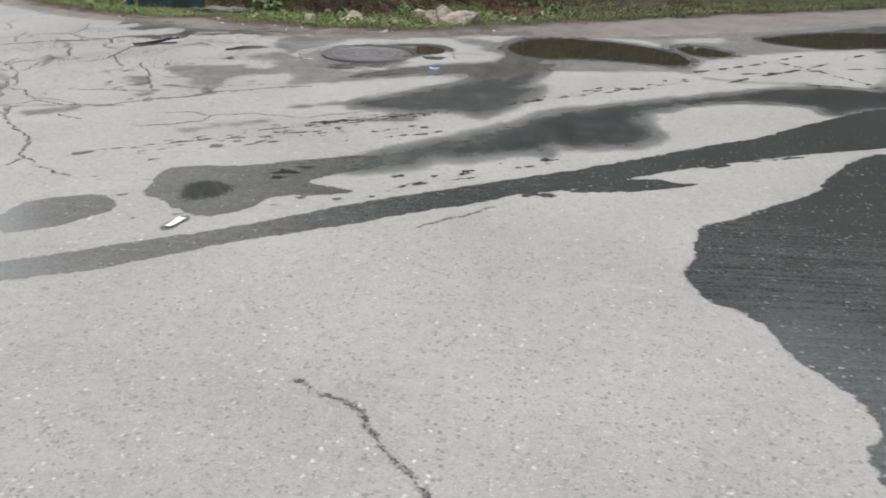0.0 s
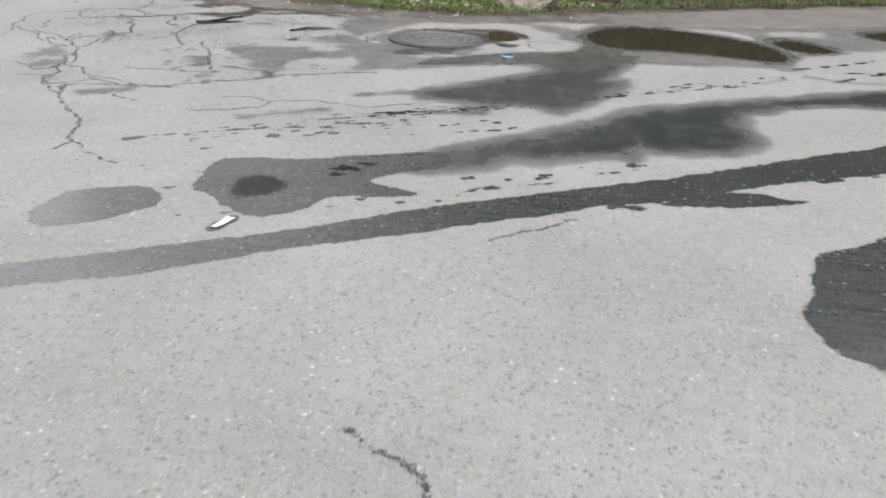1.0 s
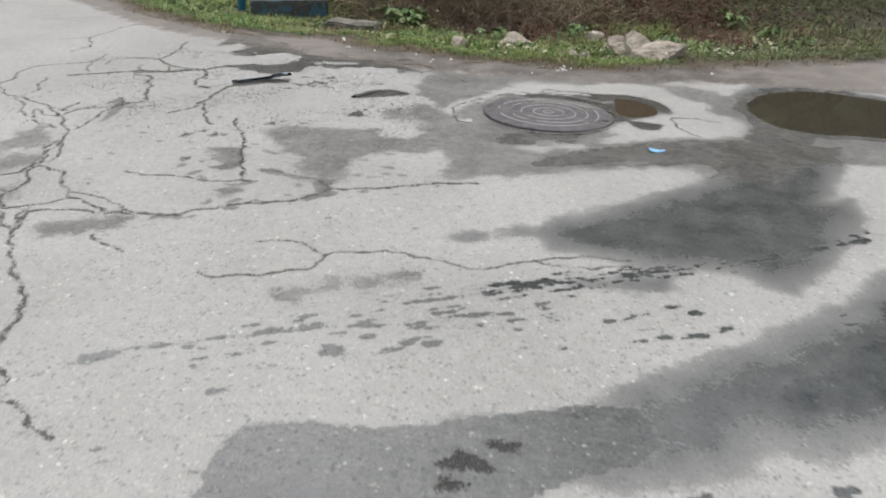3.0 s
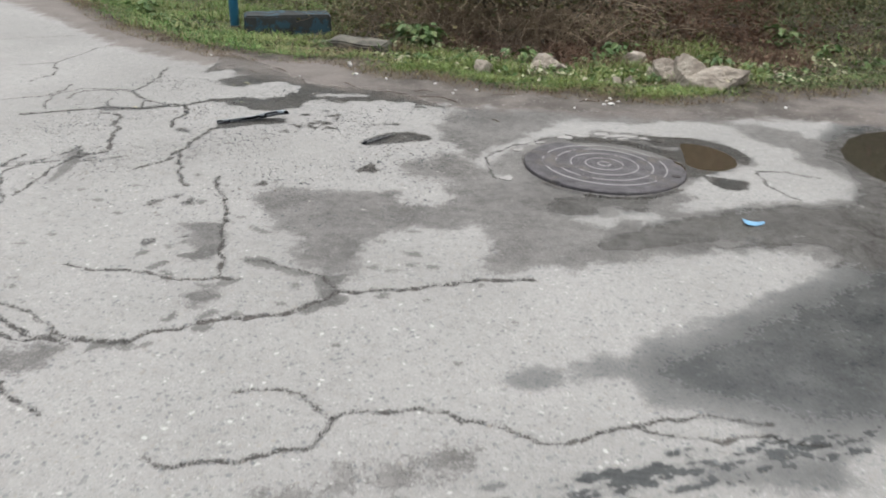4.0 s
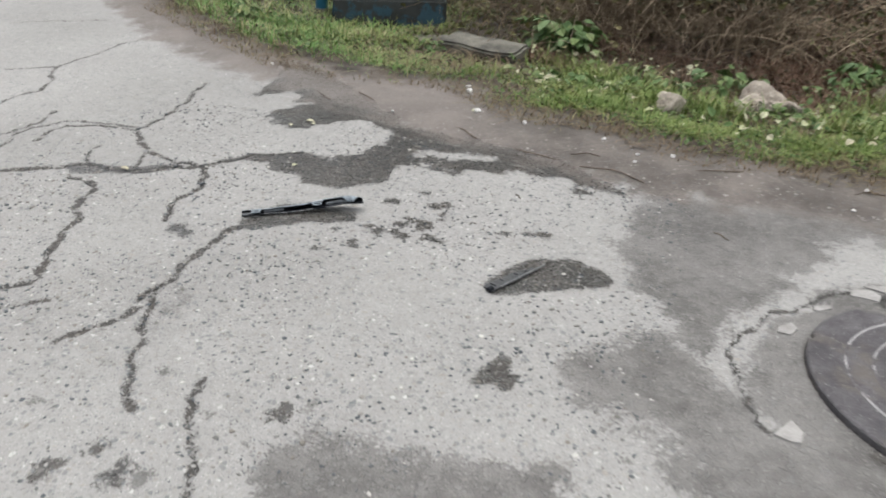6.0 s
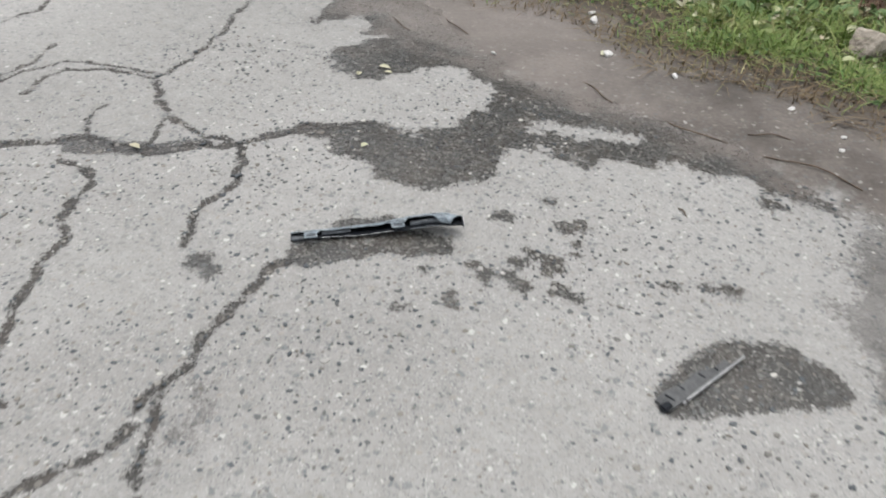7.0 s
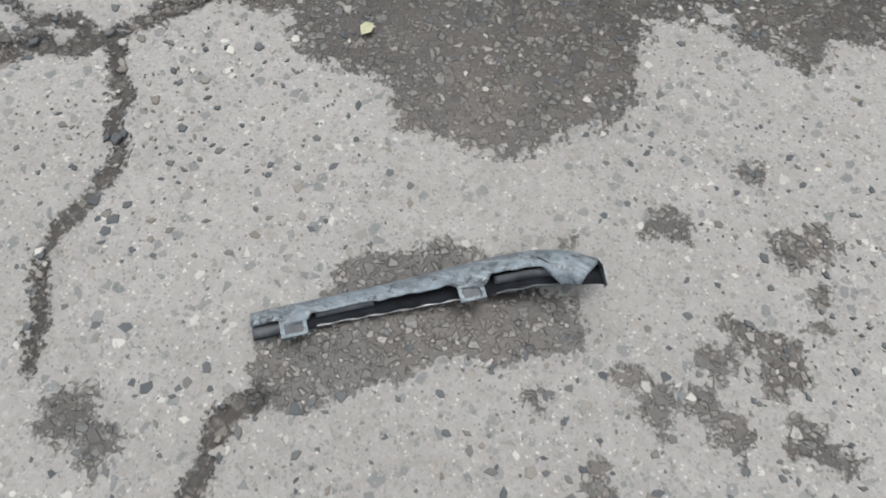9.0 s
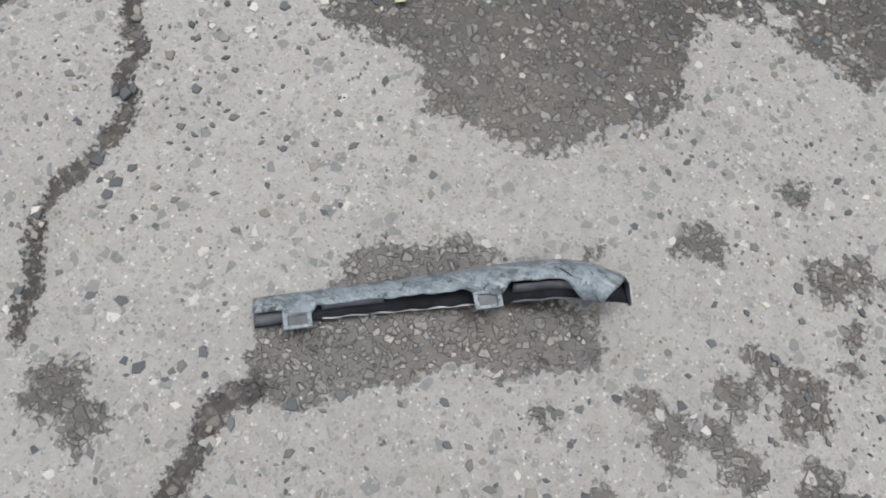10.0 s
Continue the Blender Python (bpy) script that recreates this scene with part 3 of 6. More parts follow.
stain("moist", [(-0.74, 5.14), (-0.64, 5.29), (-0.38, 5.46), (0.17, 5.8), (0.04, 5.33), (-0.34, 5.2), (-0.54, 5.12), (-0.67, 5.06)])
stain("grime", [(-0.897, 7.57), (-0.92, 7.595), (-0.946, 7.617), (-0.975, 7.635), (-1.005, 7.651), (-1.037, 7.663), (-1.07, 7.671), (-1.103, 7.676), (-1.137, 7.677), (-1.171, 7.674), (-1.205, 7.667), (-1.237, 7.656), (-1.268, 7.642), (-1.302, 7.705), (-1.263, 7.723), (-1.223, 7.736), (-1.182, 7.745), (-1.14, 7.749), (-1.098, 7.748), (-1.056, 7.742), (-1.015, 7.732), (-0.976, 7.717), (-0.938, 7.698), (-0.903, 7.674), (-0.871, 7.647), (-0.842, 7.616)])
stain("grime", [(-0.828, 7.351), (-0.827, 7.386), (-0.83, 7.42), (-0.837, 7.454), (-0.848, 7.487), (-0.862, 7.518), (-0.881, 7.548), (-0.902, 7.575), (-0.926, 7.6), (-0.819, 7.719), (-0.789, 7.689), (-0.761, 7.655), (-0.736, 7.62), (-0.715, 7.582), (-0.698, 7.543), (-0.684, 7.502), (-0.675, 7.46), (-0.669, 7.417)])
# arc before the cover's near lip: its shadow, painted with the grime colour
stain("grime", [(-1.339, 7.165), (-1.304, 7.135), (-1.266, 7.111), (-1.223, 7.093), (-1.179, 7.082), (-1.134, 7.077), (-1.088, 7.08), (-1.043, 7.089), (-1, 7.105), (-0.96, 7.128), (-0.924, 7.156), (-0.893, 7.189), (-0.867, 7.227), (-0.848, 7.216), (-0.876, 7.175), (-0.909, 7.14), (-0.948, 7.109), (-0.991, 7.085), (-1.037, 7.068), (-1.085, 7.058), (-1.134, 7.055), (-1.183, 7.06), (-1.231, 7.072), (-1.276, 7.091), (-1.317, 7.117), (-1.355, 7.149)])
stain("damp", [(-1.31, 6.95), (-1.23, 7.03), (-1.15, 7.02), (-1.11, 6.97), (-1.13, 6.89), (-1.22, 6.86), (-1.28, 6.87)])
stain("damp", [(-1.11, 7.04), (-1.02, 7.11), (-0.95, 7.1), (-0.98, 6.95), (-1.07, 6.95)])
stain("damp", [(-0.25, 8.08), (-0.1, 8.36), (0.17, 8.55), (0.51, 8.61), (0.06, 7.26), (-0.22, 7.08), (-0.3, 7.26), (-0.16, 7.59), (-0.21, 7.85)])
stain("moist", [(-1.03, 6.06), (-1.02, 6.15), (-0.89, 6.2), (-0.76, 6.3), (-0.67, 6.41), (-0.5, 6.49), (-0.36, 6.56), (0.12, 6.65), (-0.26, 5.8), (-0.5, 5.9), (-0.61, 5.87), (-0.78, 5.86), (-0.83, 5.9), (-0.95, 5.88), (-1.01, 5.92)])
stain("damp", [(-1.16, 6.03), (-1.1, 6.07), (-1.02, 6.1), (-1.03, 5.99), (-1.13, 5.95)])
stain("damp", [(-1.28, 5.94), (-1.24, 5.98), (-1.18, 5.97), (-1.21, 5.92), (-1.27, 5.9)])
stain("damp", [(-0.92, 5.7), (-0.83, 5.76), (-0.75, 5.81), (-0.63, 5.85), (-0.63, 5.79), (-0.58, 5.76), (-0.71, 5.71), (-0.74, 5.73), (-0.84, 5.7)])
stain("damp", [(-0.89, 6.71), (-0.58, 6.89), (-0.38, 7.03), (0.06, 7.26), (0.04, 6.98), (-0.16, 6.63), (-0.4, 6.63), (-0.41, 6.77), (-0.46, 6.85), (-0.68, 6.74)])
stain("wet", [(0.28, 4.21), (0.34, 4.33), (0.39, 4.5), (0.42, 4.59), (0.56, 4.68), (0.67, 4.77), (0.91, 4.95), (1.06, 5.19), (1.23, 5.39), (1.42, 5.53), (2.59, 5.46), (1.53, 3.76), (0.54, 3.25), (0.46, 3.36), (0.48, 3.47), (0.54, 3.53), (0.54, 3.65), (0.49, 3.74), (0.45, 3.81), (0.44, 3.94), (0.38, 4.02), (0.32, 4.06)])
stain("wet", [(-1.91, 3.82), (-2, 3.92), (-1.63, 4.08), (-1.45, 4.2), (-1.24, 4.31), (-1.01, 4.45), (-0.78, 4.63), (-0.5, 4.8), (-0.2, 4.97), (0.14, 5.17), (0.52, 5.43), (0.95, 5.7), (1.32, 6.03), (1.79, 6.38), (3.62, 7.22), (2.82, 6.09), (1.44, 5.58), (1.04, 5.44), (0.74, 5.3), (0.47, 5.18), (0.03, 4.88), (-0.1, 4.84), (-0.3, 4.72), (-0.57, 4.56), (-0.82, 4.41), (-1.05, 4.28), (-1.25, 4.14), (-1.37, 4.06), (-1.56, 3.97)])
stain("wet", [(0, 4.86), (0.12, 4.97), (0.23, 5.03), (0.38, 5.05), (0.43, 5.01), (0.53, 5.01), (0.42, 4.95), (0.27, 4.9), (0.12, 4.87)])
stain("wet", [(-0.12, 4.82), (-0.07, 4.85), (-0.02, 4.82), (-0.07, 4.78)])
stain("wet", [(-1.48, 4.66), (-1.49, 4.75), (-1.51, 4.86), (-1.49, 4.95), (-1.36, 5), (-1.2, 5.01), (-1.08, 5.08), (-0.89, 5.16), (-0.8, 5.21), (-0.7, 5.2), (-0.68, 5.06), (-0.8, 4.98), (-0.88, 4.92), (-0.95, 4.85), (-0.85, 4.82), (-0.73, 4.77), (-0.82, 4.73), (-0.93, 4.71), (-1.03, 4.68), (-1.05, 4.58), (-1.12, 4.51), (-1.2, 4.48), (-1.3, 4.52), (-1.38, 4.61)])
stain("wet", [(-1.84, 4.45), (-1.82, 4.54), (-1.73, 4.61), (-1.61, 4.64), (-1.54, 4.61), (-1.5, 4.51), (-1.55, 4.43), (-1.6, 4.35), (-1.68, 4.31), (-1.76, 4.28), (-1.84, 4.35)])
stain("moist", [(-1.149, 5.032), (-0.886, 5.146), (-0.742, 5.307), (-0.61, 5.428), (-0.366, 5.645), (-0.081, 5.918), (0.3, 6.281), (0.017, 5.24), (-0.14, 5.278), (-0.343, 5.144), (-0.489, 5.11), (-0.517, 5.035), (-0.73, 4.944), (-0.858, 4.945), (-0.927, 4.892)])
stain("damp", [(-0.566, 5.309), (-0.39, 5.543), (-0.225, 5.746), (-0.085, 5.894), (0.296, 6.269), (0.02, 5.254), (-0.137, 5.29), (-0.286, 5.185), (-0.448, 5.141)])
stain("damp", [(-0.1, 5.5), (-0.2, 5.7), (-0.14, 5.92), (0.09, 6.13), (0.47, 6.33), (0.91, 6.57), (1.47, 6.88), (2.02, 6.89), (3.25, 7.17), (2.85, 6.54), (1.74, 6.26), (1.41, 6.04), (1.34, 6.32), (0.99, 6.32), (0.67, 6.15), (0.49, 5.96), (0.55, 5.67), (0.43, 5.46), (0.23, 5.37), (-0.01, 5.36)])
stain("moist", [(-1.08, 6.02), (-0.99, 6.15), (-0.84, 6.31), (-0.6, 6.54), (-0.4, 6.81), (-0.2, 7.04), (-0.1, 6.86), (-0.12, 6.61), (-0.04, 6.51), (-0.08, 6.29), (-0.25, 6.12), (-0.48, 5.96), (-0.8, 5.88), (-0.95, 5.9)])
stain("mud", [(-1.66, 5.44), (-1.62, 5.5), (-1.52, 5.55), (-1.52, 5.51), (-1.59, 5.44)])
stain("mud", [(-1.48, 5.56), (-1.41, 5.64), (-1.33, 5.68), (-1.33, 5.64), (-1.42, 5.57)])
stain("mud", [(-2.51, 5.63), (-2.38, 5.75), (-2.26, 5.79), (-2.29, 5.7), (-2.41, 5.58)])
stain("damp", [(-1.06, 6.79), (-0.84, 6.98), (-0.6, 7.13), (-0.4, 7.22), (-0.03, 7.31), (-0.12, 7.04), (-0.71, 6.8), (-0.99, 6.66), (-1.15, 6.61)])
stain("damp", [(-1.32, 6.99), (-1.18, 7.08), (-1, 7.13), (-0.99, 7.01), (-1.11, 6.96), (-1.2, 6.97)])
stain("moist", [(-0.31, 6.91), (-0.21, 7.16), (-0.06, 7.26), (0.18, 7.28), (-0.24, 6.02), (-0.6, 5.93), (-0.7, 6.01), (-0.48, 6.45), (-0.32, 6.76)])
stain("mud", [(-2.21, 6.68), (-2.27, 6.79), (-2.17, 6.86), (-2.06, 6.85), (-1.93, 6.88), (-1.83, 6.9), (-1.74, 6.83), (-1.64, 6.84), (-1.61, 6.93), (-1.7, 7.07), (-1.81, 7.07), (-1.88, 7.17), (-1.8, 7.32), (-1.7, 7.39), (-1.62, 7.29), (-1.71, 7.45), (-1.81, 7.53), (-1.86, 7.8), (-1.86, 8.01), (-1.7, 8.06), (-1.44, 7.91), (-1.1, 8.07), (-0.76, 8.21), (-0.43, 8.18), (-0.22, 8), (-0.03, 7.79), (-0.21, 6.98), (-0.5, 6.82), (-0.74, 6.73), (-1.02, 6.59), (-1.22, 6.51), (-1.34, 6.42), (-1.45, 6.37), (-1.44, 6.52), (-1.44, 6.7), (-1.51, 6.74), (-1.6, 6.67), (-1.8, 6.53), (-1.77, 6.39), (-1.77, 6.24), (-1.76, 6.15), (-1.79, 6.08), (-1.84, 6.06), (-1.82, 6.22), (-1.88, 6.25), (-1.86, 6.3), (-1.95, 6.32), (-2.01, 6.48), (-2.12, 6.53)])
stain("mud", [(-0.34, 7.45), (-0.27, 7.96), (0.08, 8.33), (0.71, 8.51), (1.66, 8.81), (3.32, 9.87), (5.82, 11.15), (4.38, 8.3), (1.98, 6.81), (1.63, 6.87), (1.24, 6.87), (1.02, 6.93), (0.97, 7.15), (0.16, 7.05), (-0.12, 6.97), (-0.14, 6.77), (-0.42, 6.72), (-0.66, 6.81), (-1.04, 6.62), (-1.14, 6.8), (-0.82, 7.02)])
stain("slick", [(-2.88, 7.73), (-2.89, 7.78), (-2.84, 7.84), (-2.72, 7.89), (-2.68, 7.98), (-2.64, 8.06), (-2.69, 8.19), (-2.8, 8.21), (-2.88, 8.15), (-2.92, 8.08), (-3, 8.04), (-3.13, 8.1), (-3.12, 8.18), (-3.04, 8.29), (-3.14, 8.27), (-3.26, 8.22), (-3.28, 8.29), (-3.29, 8.44), (-3.4, 8.69), (-3.19, 8.66), (-2.81, 8.32), (-2.55, 8.21), (-2.17, 8.19), (-1.88, 8.03), (-1.87, 7.99), (-1.94, 8), (-2.02, 8.02), (-2.07, 8.03), (-2.14, 8), (-2.21, 8.03), (-2.26, 7.97), (-2.32, 7.99), (-2.38, 7.92), (-2.45, 7.94), (-2.53, 7.93), (-2.53, 7.87), (-2.52, 7.79), (-2.57, 7.73), (-2.61, 7.69), (-2.69, 7.68), (-2.77, 7.72)])
stain("mud", [(-1.82, 8.03), (-1.47, 8.1), (-1.13, 8.15), (-0.85, 8.22), (-0.63, 8.28), (-0.66, 8.13), (-0.86, 8.08), (-1.13, 8.01), (-1.23, 8.03), (-1.37, 7.96), (-1.39, 7.84), (-1.61, 7.8)])
stain("crust", [(-1.62, 7.29), (-1.58, 7.45), (-1.49, 7.61), (-1.41, 7.83), (-1.31, 7.97), (-1.2, 8.03), (-0.99, 8), (-0.83, 8.14), (-0.67, 8.15), (-0.56, 8.04), (-0.53, 7.92), (-0.39, 7.83), (-0.32, 7.59), (-0.21, 7.51), (-0.27, 7.31), (-0.4, 7.24), (-0.62, 7.13), (-0.87, 7), (-0.83, 7.13), (-0.86, 7.22), (-0.75, 7.43), (-0.63, 7.5), (-0.56, 7.61), (-0.62, 7.73), (-0.73, 7.85), (-0.91, 7.85), (-1.04, 7.86), (-1.21, 7.81), (-1.41, 7.65), (-1.5, 7.52), (-1.55, 7.4), (-1.54, 7.24), (-1.46, 7.15), (-1.49, 7.12), (-1.56, 7.21)])
stain("crust", [(-1.18, 6.84), (-1.12, 6.91), (-1.04, 6.96), (-0.94, 6.97), (-0.94, 6.92), (-1.08, 6.83)])
stain("crust", [(0.24, 8.2), (0.51, 8.36), (0.82, 8.37), (0.98, 8.09), (0.74, 7.91), (0.48, 8.05)])
stain("crust", [(1.04, 8.41), (1.53, 8.56), (1.49, 8.34), (1.08, 8.21)])
stain("crust", [(1.01, 7.49), (1.43, 7.81), (1.82, 7.95), (2.65, 8.33), (1.98, 6.81), (1.64, 6.91), (1.25, 6.92), (1.03, 6.96), (0.99, 7.16)])
stain("crust", [(-2.56, 8.01), (-2.53, 8.06), (-2.44, 8.07), (-2.37, 8.1), (-2.28, 8.09), (-2.3, 8.05), (-2.39, 8.04), (-2.48, 8.02)])
stain("crust", [(-3.222, 8.203), (-3.243, 8.301), (-3.152, 8.388), (-3.084, 8.326), (-3.118, 8.231), (-3.161, 8.165)])
stain("crust", [(-3.373, 8.363), (-3.37, 8.437), (-3.311, 8.423), (-3.304, 8.345)])
stain("crust", [(-1.479, 7.151), (-1.463, 7.182), (-1.45, 7.163), (-1.464, 7.115)])
stain("crust", [(-1.482, 7.47), (-1.451, 7.505), (-1.456, 7.471), (-1.472, 7.452)])
stain("grime", [(-2.745, 7.407), (-2.754, 7.429), (-2.717, 7.465), (-2.716, 7.499), (-2.719, 7.515), (-2.706, 7.539), (-2.702, 7.562), (-2.691, 7.551), (-2.649, 7.577), (-2.617, 7.589), (-2.604, 7.573), (-2.54, 7.574), (-2.506, 7.57), (-2.49, 7.557), (-2.493, 7.539), (-2.523, 7.515), (-2.577, 7.488), (-2.615, 7.47), (-2.638, 7.445), (-2.672, 7.424), (-2.686, 7.396), (-2.708, 7.389), (-2.73, 7.383)])
stain("mud", [(-2.35, 6.47), (-2.32, 6.5), (-2.26, 6.51), (-2.22, 6.44), (-2.23, 6.39), (-2.3, 6.41)])
stain("mud", [(-2.32, 6.45), (-2.29, 6.48), (-2.21, 6.43), (-2.16, 6.3), (-2.19, 6.26), (-2.24, 6.27)])
stain("mud", [(-2.13, 6.06), (-2.12, 6.1), (-2.05, 6.1), (-2.05, 6.06), (-2.08, 6.02)])
stain("grime", [(-2.1, 7.38), (-2.09, 7.43), (-2.05, 7.52), (-2.02, 7.55), (-1.97, 7.57), (-1.93, 7.59), (-1.91, 7.56), (-1.86, 7.56), (-1.83, 7.5), (-1.91, 7.45), (-2.03, 7.38), (-2.07, 7.35)])
stain("pool", [(-0.22, 7.83), (-0.09, 8.16), (0.2, 8.34), (0.56, 8.23), (0.85, 8.03), (1.01, 7.81), (1.04, 7.5), (0.95, 7.3), (0.6, 7.42), (0.29, 7.48), (0.05, 7.43), (-0.13, 7.52)])
stain("pool", [(1.01, 8.03), (1.2, 8.19), (1.43, 7.81), (1.24, 7.67), (1.07, 7.75)])
stain("pool", [(1.72, 8.54), (2.12, 8.84), (2.56, 9.05), (3.15, 9.48), (3.83, 9.56), (3.32, 8.58), (2.65, 8.33), (2.23, 8.18), (1.93, 8.27)])
stain("film", [(-1.18, 4.725), (-1.183, 4.769), (-1.217, 4.791), (-1.245, 4.806), (-1.275, 4.826), (-1.31, 4.821), (-1.341, 4.8), (-1.362, 4.766), (-1.356, 4.725), (-1.345, 4.692), (-1.341, 4.65), (-1.313, 4.621), (-1.275, 4.626), (-1.242, 4.636), (-1.216, 4.658), (-1.2, 4.69)])
stain("pool", [(-0.85, 7.799), (-0.768, 7.806), (-0.681, 7.764), (-0.617, 7.66), (-0.614, 7.541), (-0.685, 7.462), (-0.77, 7.449), (-0.835, 7.498), (-0.836, 7.621)])
stain("grime", [(-1.031, 7.84), (-0.895, 7.849), (-0.75, 7.873), (-0.617, 7.792), (-0.557, 7.644), (-0.601, 7.546), (-0.671, 7.723), (-0.802, 7.744), (-0.926, 7.689)])
stain("grime", [(-0.783, 7.407), (-0.699, 7.385), (-0.602, 7.384), (-0.627, 7.271), (-0.721, 7.264)])
spot(-2.861, 7.314, 0.015, 0.011)
spot(-2.835, 7.311, 0.016, 0.014)
spot(-2.457, 7.685, 0.021, 0.015)
spot(-2.333, 7.711, 0.023, 0.016)
spot(-2.394, 7.774, 0.014, 0.012)
spot(-2.379, 7.574, 0.020, 0.017)
spot(-2.359, 7.606, 0.016, 0.015)
spot(-2.323, 7.589, 0.022, 0.023)
spot(-2.417, 7.510, 0.013, 0.020)
spot(-2.384, 7.535, 0.014, 0.018)
spot(-2.359, 7.519, 0.013, 0.018)
spot(-2.294, 7.642, 0.009, 0.008)
spot(-2.515, 7.480, 0.008, 0.008)
spot(-2.446, 7.532, 0.013, 0.008)
spot(-2.376, 7.934, 0.027, 0.017)
spot(-2.428, 7.949, 0.023, 0.027)
spot(-2.386, 7.990, 0.036, 0.028)
spot(-2.296, 7.537, 0.018, 0.012)
spot(-2.540, 7.629, 0.006, 0.007)
spot(-2.503, 6.661, 0.014, 0.018)
spot(-2.542, 6.595, 0.017, 0.030)
spot(-2.435, 6.626, 0.019, 0.028)
spot(-2.395, 6.327, 0.019, 0.018)
spot(-2.310, 6.383, 0.011, 0.009)
spot(-2.856, 7.321, 0.020, 0.017)
spot(-1.975, 7.095, 0.039, 0.051)
spot(-2.282, 6.847, 0.022, 0.027)
spot(-2.043, 7.674, 0.017, 0.013)
crack(0.0179, [(-2.545, 5.618), (-2.602, 5.735), (-2.368, 5.789), (-2.287, 5.824), (-2.195, 5.829), (-2.14, 5.846), (-2.119, 5.896), (-2.033, 5.957), (-1.935, 6.003), (-1.849, 6.054), (-1.797, 6.128), (-1.767, 6.199), (-1.637, 6.239), (-1.561, 6.274), (-1.447, 6.338), (-1.284, 6.394)])
crack(0.0136, [(-2.453, 6.87), (-2.414, 6.772), (-2.358, 6.717), (-2.312, 6.635), (-2.272, 6.561), (-2.233, 6.465), (-2.19, 6.384), (-2.099, 6.174)])
crack(0.0110, [(-2.528, 6.137), (-2.462, 6.127), (-2.354, 6.155), (-2.237, 6.146), (-2.135, 6.157), (-2.043, 6.185)])
crack(0.0085, [(-2.067, 6.292), (-1.969, 6.285), (-1.885, 6.27), (-1.834, 6.256), (-1.787, 6.212)])
crack(0.0076, [(-1.896, 5.507), (-1.844, 5.489), (-1.725, 5.534), (-1.612, 5.605), (-1.6, 5.698), (-1.663, 5.737), (-1.739, 5.764), (-1.831, 5.729)])
crack(0.0076, [(-1.6, 5.698), (-1.537, 5.742), (-1.445, 5.776), (-1.353, 5.755), (-1.256, 5.752), (-1.194, 5.733), (-1.104, 5.769), (-1.012, 5.833), (-0.952, 5.87), (-0.831, 5.904), (-0.748, 5.905)])
crack(0.0068, [(-1.012, 5.833), (-0.93, 5.822), (-0.85, 5.818), (-0.639, 5.874)])
crack(0.0204, [(-2.729, 7.39), (-2.745, 7.374), (-2.745, 7.343), (-2.742, 7.316), (-2.745, 7.291), (-2.728, 7.14), (-2.734, 7.065), (-2.726, 6.935), (-2.771, 6.845)])
crack(0.0153, [(-2.717, 7.069), (-2.622, 6.918), (-2.571, 6.818), (-2.515, 6.755)])
crack(0.0179, [(-2.91, 7.336), (-2.927, 7.366), (-2.953, 7.413), (-2.963, 7.46), (-2.954, 7.531), (-2.979, 7.566), (-3.005, 7.62), (-3.023, 7.646), (-3.042, 7.66), (-3.122, 7.649), (-3.242, 7.678), (-3.319, 7.728), (-3.398, 7.805)])
crack(0.0153, [(-3.398, 7.805), (-3.398, 7.895), (-3.412, 8.01), (-3.472, 8.191), (-3.506, 8.305)])
crack(0.0102, [(-3.242, 7.678), (-3.228, 7.623), (-3.199, 7.569)])
crack(0.0102, [(-3.4, 7.652), (-3.387, 7.581), (-3.34, 7.523)])
crack(0.0119, [(-3.398, 7.805), (-3.496, 7.787), (-3.618, 7.74), (-3.599, 7.604)])
crack(0.0289, [(-3.613, 7.308), (-3.5, 7.396), (-3.419, 7.454), (-3.345, 7.52), (-3.242, 7.533), (-3.165, 7.555), (-3.102, 7.625), (-3.042, 7.66)])
crack(0.0179, [(-3.042, 7.66), (-3, 7.72), (-2.961, 7.799), (-2.844, 7.872)])
crack(0.0195, [(-3.312, 7.438), (-3.192, 7.404), (-3.16, 7.303), (-3.105, 7.26), (-3.065, 7.157), (-2.978, 7.008), (-3.027, 6.938), (-3.034, 6.892)])
crack(0.0110, [(-3.007, 6.866), (-2.944, 6.907), (-2.893, 6.953)])
crack(0.0136, [(-3.959, 7.801), (-3.957, 7.966), (-4.12, 8.215), (-4.129, 8.447), (-4.135, 8.725)])
crack(0.0110, [(-3.567, 7.416), (-3.694, 7.601), (-3.654, 7.769), (-3.546, 7.804), (-3.426, 7.823)])
crack(0.0085, [(-4.819, 8.646), (-4.549, 8.89), (-4.433, 8.921)])
crack(0.0085, [(-4.26, 8.097), (-4.12, 8.215)])
crack(0.0119, [(-2.1, 4.994), (-2.143, 5.034), (-2.177, 5.133), (-2.225, 5.24), (-2.344, 5.359), (-2.466, 5.496), (-2.565, 5.638), (-2.637, 5.781), (-2.682, 5.738), (-2.747, 5.776), (-2.776, 5.827), (-2.769, 5.892), (-2.856, 6.068), (-2.848, 6.107), (-2.725, 6.075), (-2.55, 5.868), (-2.386, 5.803), (-2.272, 5.794)])
crack(0.0110, [(-2.108, 4.899), (-2.104, 4.959), (-2.092, 4.99), (-2.037, 4.964), (-2.009, 4.893), (-1.919, 4.869), (-1.822, 4.815)])
crack(0.0136, [(-2.856, 6.068), (-2.936, 6.314), (-3.111, 6.573), (-3.37, 6.802), (-3.691, 6.926), (-3.798, 7.017), (-3.876, 7.242)])
crack(0.0110, [(-3.17, 6.654), (-3.165, 6.818), (-3.109, 7.014)])
